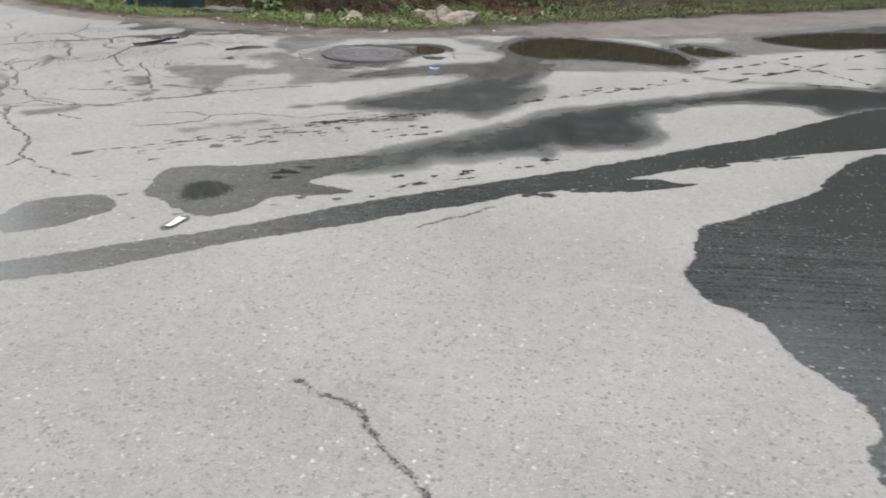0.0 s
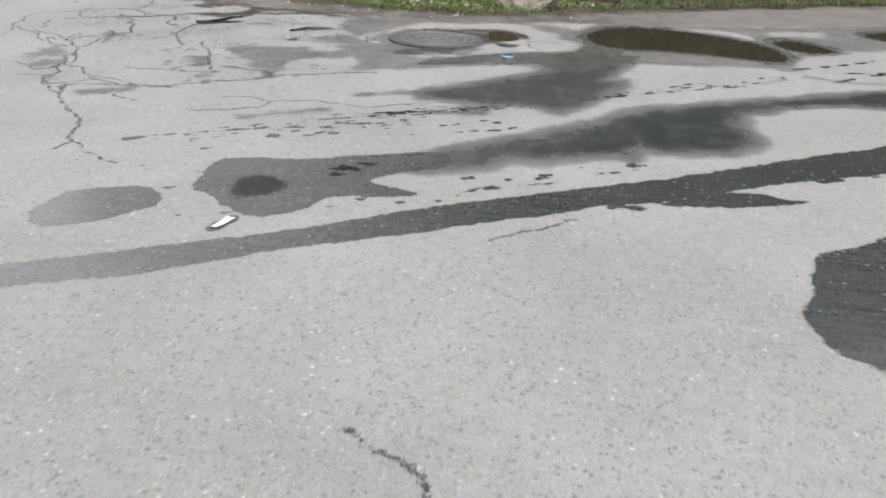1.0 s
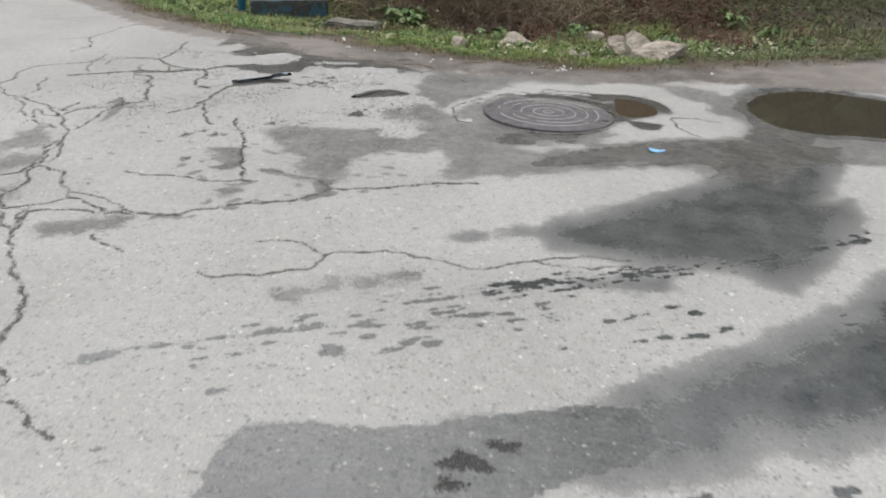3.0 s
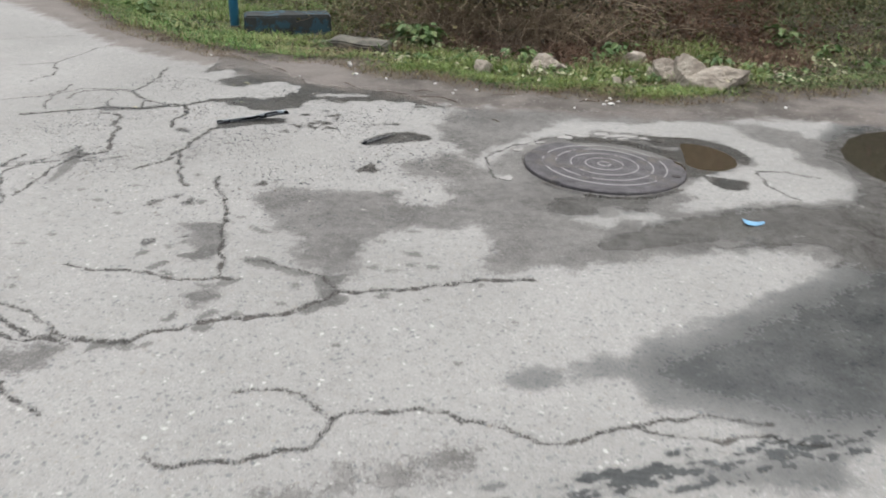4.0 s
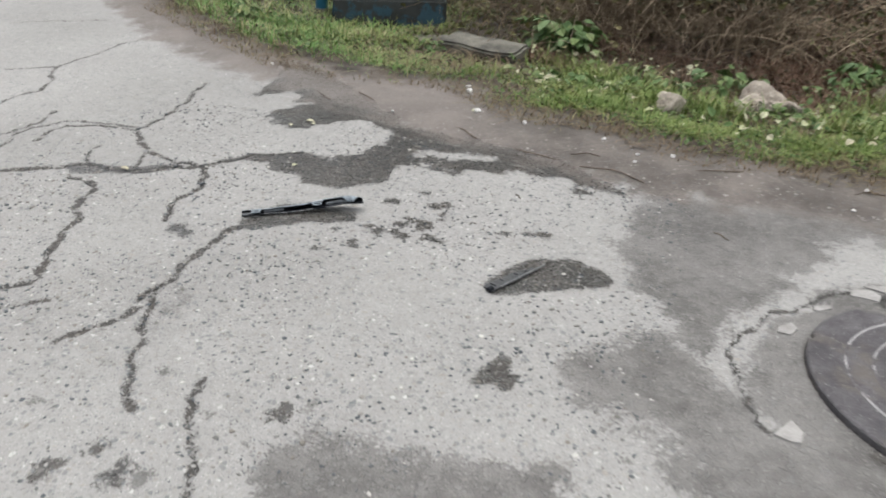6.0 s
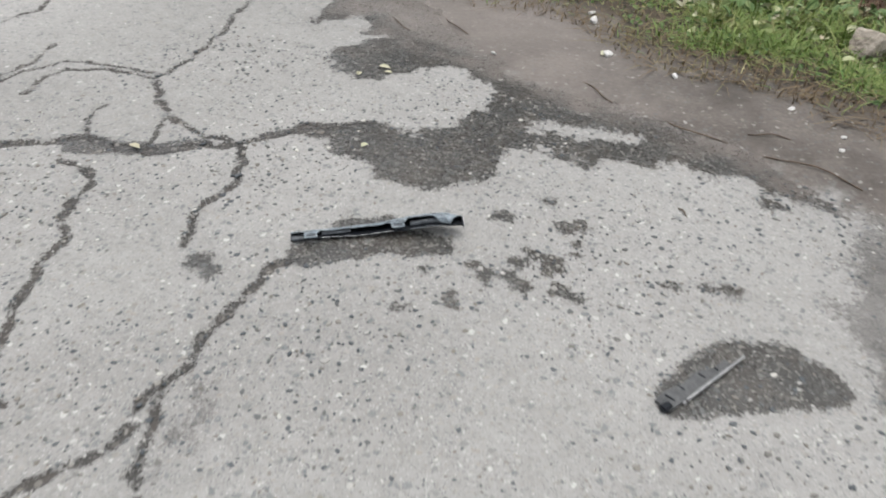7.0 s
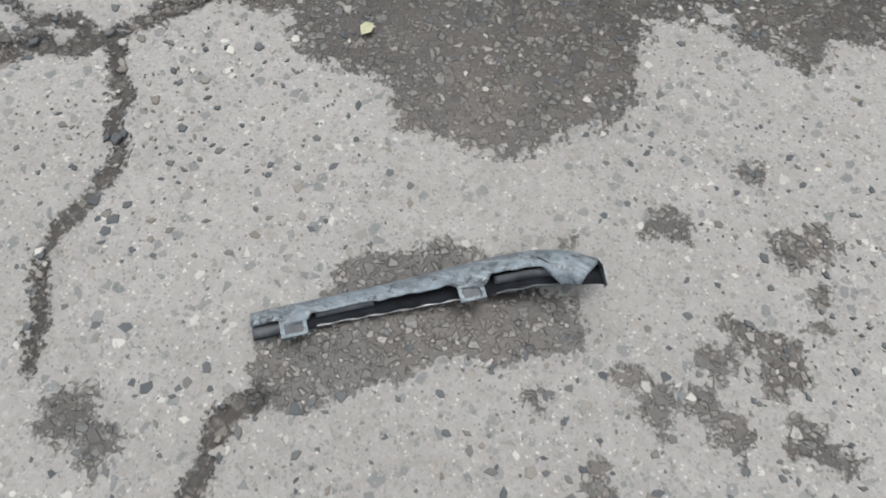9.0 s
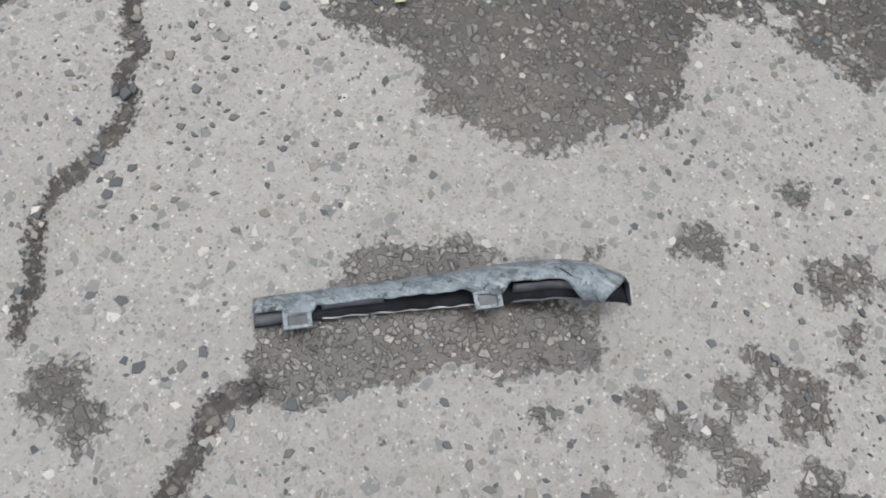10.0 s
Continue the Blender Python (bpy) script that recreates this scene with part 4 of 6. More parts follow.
crack(0.0110, [(-2.998, 6.516), (-3.028, 6.704), (-3.078, 6.965)])
crack(0.0110, [(-3.876, 7.242), (-3.895, 7.453), (-3.72, 7.621), (-3.744, 7.824)])
crack(0.0110, [(-2.628, 5.784), (-2.553, 5.867)])
crack(0.0076, [(-2.31, 5.64), (-2.158, 5.562)])
crack(0.0110, [(-3.059, 6.857), (-3.14, 6.805), (-3.229, 6.738)])
crack(0.0102, [(-0.673, 3.603), (-0.613, 3.56), (-0.535, 3.53), (-0.508, 3.507), (-0.486, 3.445), (-0.431, 3.374), (-0.4, 3.337), (-0.37, 3.295), (-0.346, 3.255), (-0.3, 3.144)])
crack(0.0076, [(-0.49, 4.472), (-0.405, 4.554), (-0.315, 4.62), (-0.25, 4.685)])
crack(0.0110, [(-1.496, 7.133), (-1.552, 7.25), (-1.565, 7.42), (-1.505, 7.544), (-1.421, 7.614), (-1.304, 7.717), (-1.184, 7.748), (-1.097, 7.747), (-1.01, 7.765), (-0.914, 7.768)])
crack(0.0102, [(-0.561, 7.51), (-0.451, 7.532), (-0.341, 7.496)])
crack(0.0085, [(-0.561, 7.51), (-0.55, 7.371), (-0.447, 7.235)])
# finer cracks of the alligatored stretch
crack(0.012, [(-3.315, 6.756), (-3.232, 6.749), (-3.237, 6.869)])
crack(0.009, [(-3.683, 7.237), (-3.565, 7.03), (-3.564, 6.961), (-3.565, 6.855)])
crack(0.011, [(-3.57, 6.853), (-3.436, 6.75), (-3.318, 6.615)])
crack(0.013, [(-2.977, 6.37), (-2.957, 6.266), (-2.867, 6.124), (-2.867, 6.021), (-2.925, 5.964)])
crack(0.009, [(-3.197, 6.657), (-3.278, 6.663), (-3.35, 6.72)])
crack(0.009, [(-2.977, 6.37), (-2.882, 6.264), (-2.845, 6.148)])
crack(0.009, [(-2.58, 5.914), (-2.452, 5.9), (-2.294, 5.819)])
crack(0.011, [(-2.775, 5.812), (-2.725, 5.736), (-2.634, 5.654), (-2.558, 5.607)])
crack(0.01, [(-2.93, 5.853), (-2.855, 5.877), (-2.776, 5.853)])
crack(0.012, [(-3.134, 6.095), (-3.045, 6.066), (-2.925, 5.964)])
crack(0.009, [(-3.35, 6.72), (-3.205, 6.545), (-3.087, 6.511)])
crack(0.008, [(-3.239, 6.759), (-3.151, 6.813)])
crack(0.009, [(-3.75, 6.963), (-3.664, 6.794), (-3.638, 6.703)])
# grime worked into the broken surface along the cracks
stain("mud", [(-3.175, 6.352), (-3.185, 6.478), (-3.103, 6.526), (-3, 6.362), (-3.012, 6.266), (-3.061, 6.205), (-3.05, 6.123), (-3.143, 6.222)])
stain("mud", [(-3.066, 6.076), (-3.029, 6.129), (-3.018, 6.219), (-2.887, 6.134), (-2.902, 6.033), (-2.969, 5.988)])
stain("mud", [(-2.816, 5.889), (-2.789, 5.934), (-2.722, 5.829), (-2.765, 5.829)])
stain("mud", [(-2.708, 7.069), (-2.678, 7.144), (-2.63, 7.008), (-2.643, 6.955)])
stain("mud", [(-3.063, 6.82), (-3.109, 6.965), (-3.097, 7.022), (-3.023, 6.895)])
stain("smudge", [(-2.34, 6.445), (-2.321, 6.487), (-2.258, 6.505), (-2.217, 6.444), (-2.207, 6.393), (-2.25, 6.373), (-2.296, 6.422)])
stain("smudge", [(-2.279, 6.267), (-2.239, 6.297), (-2.231, 6.344), (-2.18, 6.373), (-2.159, 6.313), (-2.188, 6.274), (-2.203, 6.241), (-2.235, 6.256)])
stain("smudge", [(-2.385, 6.235), (-2.381, 6.271), (-2.351, 6.276), (-2.352, 6.242)])
stain("smudge", [(-2.401, 6.302), (-2.392, 6.33), (-2.371, 6.326), (-2.382, 6.294)])
stain("smudge", [(-2.314, 6.18), (-2.298, 6.218), (-2.273, 6.236), (-2.269, 6.208), (-2.295, 6.174)])
stain("smudge", [(-2.261, 6.167), (-2.25, 6.196), (-2.217, 6.165), (-2.239, 6.145)])
stain("smudge", [(-2.145, 6.136), (-2.101, 6.136), (-2.087, 6.169), (-2.041, 6.196), (-2.035, 6.174), (-2.07, 6.129), (-2.106, 6.111)])
stain("smudge", [(-2.147, 6.066), (-2.12, 6.101), (-2.083, 6.079), (-2.055, 6.067), (-2.087, 6.041), (-2.089, 6.005), (-2.111, 6.047)])
stain("smudge", [(-2.077, 6.077), (-2.053, 6.117), (-2.037, 6.08), (-2.053, 6.06)])
stain("smudge", [(-2.124, 5.947), (-2.123, 5.981), (-2.108, 5.994), (-2.094, 5.958), (-2.107, 5.94)])
stain("smudge", [(-2.061, 5.96), (-2.051, 5.997), (-2.03, 6.022), (-2.008, 6.012), (-2.022, 5.989), (-2.04, 5.964)])
stain("smudge", [(-1.973, 6.001), (-1.975, 6.026), (-1.956, 6.025), (-1.96, 6)])
stain("smudge", [(-2.053, 5.942), (-1.996, 5.968), (-1.98, 5.942), (-1.998, 5.923), (-2.026, 5.921)])
stain("smudge", [(-2.217, 5.783), (-2.22, 5.827), (-2.186, 5.83), (-2.153, 5.855), (-2.118, 5.837), (-2.121, 5.808), (-2.168, 5.808), (-2.197, 5.786)])
stain("smudge", [(-2.122, 5.824), (-2.105, 5.848), (-2.081, 5.863), (-2.094, 5.833)])
stain("smudge", [(-1.829, 6.066), (-1.803, 6.116), (-1.817, 6.176), (-1.855, 6.232), (-1.835, 6.263), (-1.775, 6.298), (-1.777, 6.237), (-1.764, 6.173), (-1.725, 6.176), (-1.733, 6.127), (-1.77, 6.099), (-1.8, 6.057)])
stain("smudge", [(-2.102, 6.304), (-2.027, 6.327), (-1.986, 6.302), (-1.928, 6.271), (-1.864, 6.283), (-1.851, 6.253), (-1.914, 6.241), (-1.965, 6.26), (-2.035, 6.26)])
stain("smudge", [(-1.898, 6.181), (-1.893, 6.213), (-1.865, 6.186), (-1.869, 6.162)])
stain("smudge", [(-1.865, 6.509), (-1.799, 6.503), (-1.778, 6.425), (-1.804, 6.374), (-1.83, 6.298), (-1.858, 6.3), (-1.838, 6.423)])
stain("smudge", [(-2.172, 6.512), (-2.127, 6.503), (-2.077, 6.483), (-2.113, 6.462)])
stain("smudge", [(-2.425, 6.654), (-2.383, 6.659), (-2.382, 6.619), (-2.396, 6.621)])
stain("smudge", [(-2.565, 6.595), (-2.519, 6.586), (-2.516, 6.555), (-2.541, 6.568)])
stain("smudge", [(-2.459, 6.619), (-2.43, 6.639), (-2.413, 6.606), (-2.429, 6.591)])
stain("smudge", [(-2.974, 6.639), (-3.016, 6.743), (-3.064, 6.886), (-3.098, 7.022), (-3.031, 6.93), (-2.98, 6.786), (-2.961, 6.668)])
spot(-1.752, 6.509, 0.02, 0.014, "smudge")
spot(-1.634, 6.458, 0.028, 0.0196, "smudge")
spot(-1.618, 6.39, 0.02, 0.014, "smudge")
spot(-1.723, 6.343, 0.018, 0.0126, "smudge")
spot(-1.669, 6.345, 0.018, 0.0126, "smudge")
spot(-2.024, 6.537, 0.014, 0.0098, "smudge")
spot(-1.678, 6.608, 0.018, 0.0126, "smudge")
spot(-2.721, 6.562, 0.012, 0.0084, "smudge")
spot(-2.503, 6.65, 0.013, 0.0091, "smudge")
spot(-1.567, 6.389, 0.018, 0.0126, "smudge")
spot(-2.254, 6.514, 0.012, 0.0084, "smudge")
spot(-2.234, 6.565, 0.01, 0.007, "smudge")
stain("grime", [(-3.38, 7.495), (-3.346, 7.538), (-3.287, 7.544), (-3.195, 7.568), (-3.131, 7.638), (-3.093, 7.645), (-3.119, 7.594), (-3.162, 7.533), (-3.256, 7.501), (-3.315, 7.46)])
stain("grime", [(-3.033, 7.718), (-2.996, 7.751), (-2.963, 7.812), (-2.9, 7.828), (-2.837, 7.885), (-2.757, 7.868), (-2.839, 7.805), (-2.904, 7.758), (-2.979, 7.745), (-3.001, 7.692)])
spot(-2.067, 7.66, 0.02, 0.012)
spot(-2.04, 7.666, 0.022, 0.014)
spot(-2.285, 7.534, 0.024, 0.014)
spot(-2.268, 7.53, 0.016, 0.01)
spot(-2.45, 7.44, 0.012, 0.012)
spot(-2.439, 7.427, 0.013, 0.012)
spot(-2.125, 7.637, 0.012, 0.008)
spot(-2.509, 7.379, 0.011, 0.008)
spot(-2.859, 7.317, 0.02, 0.014)
spot(-2.835, 7.315, 0.018, 0.012)
spot(-2.011, 7.972, 0.03, 0.02)
spot(-2.327, 7.603, 0.022, 0.02)
spot(-2.348, 7.517, 0.014, 0.02)
spot(-2.373, 7.61, 0.013, 0.012)
spot(-2.347, 7.704, 0.018, 0.014)
spot(-2.317, 7.727, 0.016, 0.014)
spot(-2.445, 7.683, 0.016, 0.014)
spot(-2.469, 7.681, 0.012, 0.012)
spot(-2.419, 7.522, 0.012, 0.014)
spot(-2.305, 7.672, 0.01, 0.012)
spot(-2.866, 7.331, 0.008, 0.012)
spot(-2.864, 7.305, 0.016, 0.012)
spot(-2.826, 7.306, 0.012, 0.016)
spot(-1.045, 4.955, 0.05, 0.03)
spot(-0.976, 5.012, 0.035, 0.018)
spot(-1.063, 4.89, 0.03, 0.02)
# a long thin damp line left by a second tyre
tyre_line = wander([(-1.841, 5.125), (-1.473, 5.35), (-1.283, 5.513), (-0.963, 5.694), (-0.687, 5.86)], 4, 0.03)
for i, (p0, p1) in enumerate(zip(tyre_line, tyre_line[1:])):
    if math.sin(i * 1.9) > -0.6:
        stroke("wet", p0, p1, 0.014 + 0.009 * math.sin(i * 1.3))
# wet lines and drops beside the tyre tracks
for a, b in zip([(-2.0, 5.03), (-1.8, 5.17), (-1.34, 5.5), (-0.79, 5.82), (-0.37, 6.02)], [(-1.8, 5.17), (-1.34, 5.5), (-0.79, 5.82), (-0.37, 6.02), (0.86, 6.86)]):
    drips(a, b, 5 if a[0] < -1.5 else 18, 0.016, 0.09, 0.8)
drips((-1.71, 5.1), (-0.57, 5.7), 34, 0.055, 0.045)
drips((-1.77, 5.12), (-0.78, 5.71), 26, 0.03, 0.06)
drips((-0.79, 5.45), (-0.2, 5.72), 10, 0.02, 0.08)
drips((-0.74, 4.8), (0.06, 5.26), 24, 0.035, 0.06)
drips((-0.5, 5.95), (0.9, 6.95), 26, 0.03, 0.10)
drips((-1.5, 4.42), (-0.5, 4.78), 14, 0.05, 0.03)
drips((-2.3, 4.5), (-1.5, 4.9), 10, 0.10, 0.03)
for a, b in (((-1.75, 5.19), (-0.4, 6.0)), ((-0.9, 5.73), (0.86, 6.85)), ((-1.3, 5.5), (0.2, 6.4))):
    line = wander([a, ((a[0] + b[0]) / 2 + 0.02, (a[1] + b[1]) / 2), b], 5, 0.03)
    for i, (p0, p1) in enumerate(zip(line, line[1:])):
        if math.sin(i * 0.9 + a[0]) > -0.35:
            stroke("wet", p0, p1, 0.013 + 0.007 * math.sin(i * 1.3))
for _ in range(60):
    spot(rng.uniform(-3.1, -1.3), rng.uniform(5.9, 7.0), rng.uniform(0.006, 0.016), rng.uniform(0.006, 0.012), "smudge")
# fringe of splashes below the track, and faint wheel lines across the pale crust
drips((0.453, 5.205), (1.063, 5.443), 16, 0.02, 0.12, 1.5)
drips((-0.161, 4.812), (0.026, 4.895), 8, 0.015, 0.1, 1.4)
for a, b in (((1.106, 6.861), (2.567, 8.145)), ((1.244, 7.126), (2.273, 7.475)), ((1.62, 7.553), (1.952, 6.95)), ((0.973, 7.149), (1.866, 7.842))):
    line = wander([a, b], 5, 0.03)
    for i, (p0, p1) in enumerate(zip(line, line[1:])):
        if math.sin(i * 0.8 + a[0]) > -0.5:
            stroke("wet", p0, p1, 0.022 + 0.012 * math.sin(i * 1.3))
stroke("wet", (-1.272, 4.385), (-1.25, 4.445), 0.055)

# ground round the large pools is soaked
near_pool = (GX > -0.5) & (GY > 7.0)
field["damp"] = np.where(near_pool, np.maximum(field["damp"], field["pool"] + 0.07), field["damp"])

height = ground_z(GX, GY)
height -= np.clip(field["pool"] * 0.2, 0, 0.014)
height -= np.clip((field["crack"] + 0.001) * 0.8, 0, 0.004)
height += 0.0012 * np.sin(9 * GX + 3) * np.sin(8 * GY) * smooth(-field["pool"] / 0.3)
# broken seat round the manhole cover
LID = (-1.132, 7.405)
# the seat is open on the near side and silted up on the far one
height -= 0.014 * smooth((0.312 - np.hypot(GX - LID[0], GY - LID[1])) / 0.012) * smooth((LID[1] + 0.16 - GY) / 0.12)
field["dusty"] = np.clip(np.maximum((-2.35 - GX) * 0.5, (GX - 0.1) * 0.5), -0.4, 0.4)
field["dirt"] = np.clip(GY - edge_y(GX), -0.4, 0.4)
field["soil"] = np.clip(GY - grass_y(GX), -0.4, 0.4)
index = np.arange(GX.size).reshape(GX.shape)
quads = np.stack([index[:-1, :-1], index[:-1, 1:], index[1:, 1:], index[1:, :-1]], -1).reshape(-1, 4)
ground_mesh = bulk_mesh("ground", np.stack([GX, GY, height], -1).reshape(-1, 3), quads, MAT_GROUND, True)
# strength of the painted sky sheen, growing leftward over the near wet asphalt
field["painted_sheen"] = np.clip((-0.75 - GX) * 0.45, -0.4, 0.4) * (GY < 5.6) - 0.4 * (GY >= 5.6)
for key in ("wet", "film", "moist", "smudge", "slick", "dusty", "painted_sheen", "damp", "mud", "grime", "crack", "dirt", "soil"):
    layer = ground_mesh.attributes.new(key, "FLOAT", "POINT")
    layer.data.foreach_set("value", np.clip(field[key], -0.4, 0.4).astype(np.float32).ravel())
ground = tagged(new("ground", ground_mesh), "cracked grey asphalt with wet tyre tracks and a dirt verge", "ground", kind="structure")


def puddle(x0, x1, y0, y1, label, water=MAT_WATER, z=-0.0022):
    n = 8
    gx, gy = np.meshgrid(np.linspace(x0, x1, n), np.linspace(y0, y1, n))
    i = np.arange(n * n).reshape(n, n)
    q = np.stack([i[:-1, :-1], i[:-1, 1:], i[1:, 1:], i[1:, :-1]], -1).reshape(-1, 4)
    me = bulk_mesh("puddle", np.stack([gx, gy, np.full(gx.shape, z)], -1).reshape(-1, 3), q, water, True)
    return tagged(new("puddle", me), label, "puddle", "puddles on the road", "structure")


puddle(-0.4, 1.055, 7.2, 8.4, "shallow brown puddle at the road's edge")
puddle(1.06, 1.5, 7.6, 8.28, "small dark puddle beside the crust")
puddle(1.6, 3.6, 8.1, 9.05, "wide dark puddle along the verge")
puddle(-0.93, -0.60, 7.44, 7.83, "muddy puddle in a broken hole by the cover", MAT_MURKY)


# ---- things on the road ----
def manhole_cover():
    cover = thing("manhole_cover", LID[0], LID[1], 0.0, "round dark cast manhole cover with pale concentric ridges", "manhole cover")
    cover.matrix_world = pose(LID[0], LID[1], -0.001, -1.1, 0.5, 0)
    n, radius = 128, 0.304
    ang = np.arange(n) * 2 * np.pi / n
    r = np.full(n, radius)
    for c, w, depth in ((4.15, 0.10, 0.010), (4.55, 0.05, 0.007), (2.9, 0.08, 0.008), (0.4, 0.12, 0.01), (1.2, 0.2, 0.008)):
        r -= depth * (np.abs((ang - c + np.pi) % (2 * np.pi) - np.pi) < w / 2)
    verts, rings = [], [(1.0, -0.03), (1.0, 0.0012), (0.988, 0.0042), (0.9, 0.005), (0.5, 0.0055), (0.1, 0.0055)]
    for s, z in rings:
        verts += [(s * q * math.cos(a), s * q * math.sin(a), z) for q, a in zip(r, ang)]
    faces = [(k * n + i, k * n + (i + 1) % n, (k + 1) * n + (i + 1) % n, (k + 1) * n + i) for k in range(len(rings) - 1) for i in range(n)]
    faces.append(tuple((len(rings) - 1) * n + i for i in range(n)))
    part_mesh("disc", mesh_from("disc", verts, faces, MAT_LID), cover)
    for q in (0.024, 0.071, 0.128, 0.184, 0.234):
        verts, prof = [], [(-0.003, 0.0045), (-0.0018, 0.0068), (0.0018, 0.0068), (0.003, 0.0045)]
        for dr, z in prof:
            verts += [((q + dr) * math.cos(a), (q + dr) * math.sin(a), z) for a in ang]
        faces = [(k * n + (i + 1) % n, k * n + i, (k + 1) * n + i, (k + 1) * n + (i + 1) % n) for k in range(3) for i in range(n)]
        part_mesh("ridge", mesh_from("ridge", verts, faces, MAT_RIDGE, True), cover, "pale worn raised ring")
    # square lifting notch in the rim: a dark box, the recess's shade in its colour
    part("lifting_notch", box_bm(0.03, 0.022, 0.004, 0.001, 0.0035, (0.265, -0.06)), MAT_RIM, cover, "dark lifting slot")
    return cover


manhole_cover()


def crust_piece(x, y, size, turn):
    bm = bmesh.new()
    k = 6
    size *= 1.3
    ring = [(1.25 * size * rng.uniform(0.6, 1.25) * math.cos(i * 2 * math.pi / k + rng.uniform(-0.4, 0.4)), 0.72 * size * rng.uniform(0.6, 1.25) * math.sin(i * 2 * math.pi / k + rng.uniform(-0.4, 0.4))) for i in range(k)]
    lo = [bm.verts.new((px, py, -0.006)) for px, py in ring]
    hi = [bm.verts.new((v.co.x * 0.96, v.co.y * 0.95, 0.0025 + 0.001 * rng.uniform())) for v in lo]
    bm.faces.new(hi)
    for i in range(k):
        bm.faces.new((lo[i], lo[(i + 1) % k], hi[(i + 1) % k], hi[i]))
    me = bpy.data.meshes.new("crust_piece")
    bm.to_mesh(me)
    bm.free()
    me.materials.append(MAT_CRUST)
    ob = new("asphalt_fragment", me)
    ob.matrix_world = pose(x, y, 0.001, rng.uniform(-2, 2), rng.uniform(-2, 2), turn)
    tagged(ob, "pale loose fragment of broken asphalt by the cover", "rubble", "fragments round the cover")


MAT_CRUST = speckled("bleached_crust", (0.24, 0.233, 0.22), (0.34, 0.33, 0.315), 30, 0.85, 260, 0.0015)
for fx, fy, fs, ft in ((-1.31, 7.70, 0.028, 20), (-1.25, 7.745, 0.03, 10), (-1.16, 7.79, 0.032, 5), (-1.10, 7.785, 0.025, -5), (-1.04, 7.80, 0.022, 0), (-1.07, 7.755, 0.016, 30), (-1.14, 7.755, 0.016, 60), (-0.98, 7.79, 0.02, -20),
                       (-1.465, 7.15, 0.024, 70), (-1.47, 7.48, 0.02, 50), (-1.40, 7.60, 0.014, 40)):
    crust_piece(fx, fy, fs, ft)


def trim_strip():
    """The torn car trim: a bent channel open to one side, its roof reaching out in two clip tabs and a folded end."""
    length, n = 0.303, 96
    strip = thing("car_trim_strip", -2.7605, 7.4415, 0.002, "broken scuffed black plastic car trim lying on wet asphalt", "car part", turn=33.5)
    u = np.linspace(0, 1, n)
    bow = 0.006 * np.sin(np.pi * u) + 0.002 * smooth((u - 0.4) / 0.4) - 0.0185 * smooth((u - 0.80) / 0.35)
    high = 0.0125 + 0.0075 * smooth(u / 0.9) + 0.0008 * np.sin(21 * u)
    high = high * (1 - 0.22 * smooth((u - 0.9) / 0.1))
    wide = (0.0145 + 0.005 * smooth((u - 0.2) / 0.6)) * (1 - 0.25 * smooth((u - 0.9) / 0.1))
    X = u * length
    lift = 0.022 * smooth((u - 0.35) / 0.75)

    def bump_at(lo, hi, rise, fall):
        return smooth((u - lo) / rise) - smooth((u - hi) / fall)

    def sheet(name, rows, material, label="", thick=0.0014, keep=slice(None)):
        rows = [r[keep] for r in rows]
        k = len(rows[0])
        verts = [tuple(v) for r in rows for v in r]
        faces = [(j * k + i, j * k + i + 1, (j + 1) * k + i + 1, (j + 1) * k + i) for j in range(len(rows) - 1) for i in range(k - 1)]
        ob = part_mesh(name, mesh_from(name, verts, faces, material, True), strip, label)
        mod = ob.modifiers.new("thickness", "SOLIDIFY")
        mod.thickness, mod.offset = thick, 0
        return ob

    def row(dy, z, cut=0.0):
        return np.stack([X - cut * smooth((u - 0.8) / 0.2), bow + dy, np.broadcast_to(z, X.shape) + lift], 1)

    # skin: up from the back edge, over a rounded shoulder; its free edge wavers
    ragged = 0.0006 * np.sin(47 * u) + 0.0005 * np.sin(113 * u + 1)
    reach = 0.02 + 0.9 * bump_at(0.075, 0.152, 0.025, 0.018) + 0.9 * bump_at(0.545, 0.665, 0.07, 0.02) + 0.22 * bump_at(0.2, 0.5, 0.2, 0.15)
    reach = np.clip(reach + 0.95 * smooth((u - 0.80) / 0.1), 0.02, 0.95)
    closed = smooth((u - 0.84) / 0.1)
    front = -wide * (0.12 + 0.5 * reach) + ragged
    sheet("top_skin", [row(wide * 0.95, 0.0008), row(wide * 0.9, high * 0.22), row(wide * 0.7, high * 0.5), row(wide * 0.4, high * 0.76, 0.003), row(wide * 0.08, high * 0.95, 0.008),
                       row(-wide * 0.12, high, 0.012), row((front - wide * 0.12) * 0.5, high * (0.99 - 0.08 * closed), 0.017), row(front - 0.003 * closed, high * (0.97 - 0.08 * reach - 0.35 * closed), 0.023)], MAT_PLASTIC, "grey scuffed top face")
    # floor of the channel, its hump at the open end and its bright torn lip
    sheet("inner_floor", [row(wide * 0.85, 0.002), row(0.0, 0.002), row(-wide * 0.80, 0.003 + 0.0015 * np.sin(9 * u) ** 2)], MAT_PLASTIC_DARK, "black inner face with its shade painted in")
    sheet("inner_wall", [row(wide * 0.78, 0.003), row(wide * 0.62, high * 0.42), row(wide * 0.2, high * 0.72)], MAT_PLASTIC_DARK, "", 0.0008)
    sheet("end_hump", [row(-wide * 0.72, 0.003), row(-wide * 0.5, high * 0.42), row(-wide * 0.15, high * 0.5), row(wide * 0.2, high * 0.35)], MAT_PLASTIC_MID, "rounded grey inner tube", 0.0012, slice(0, 11))
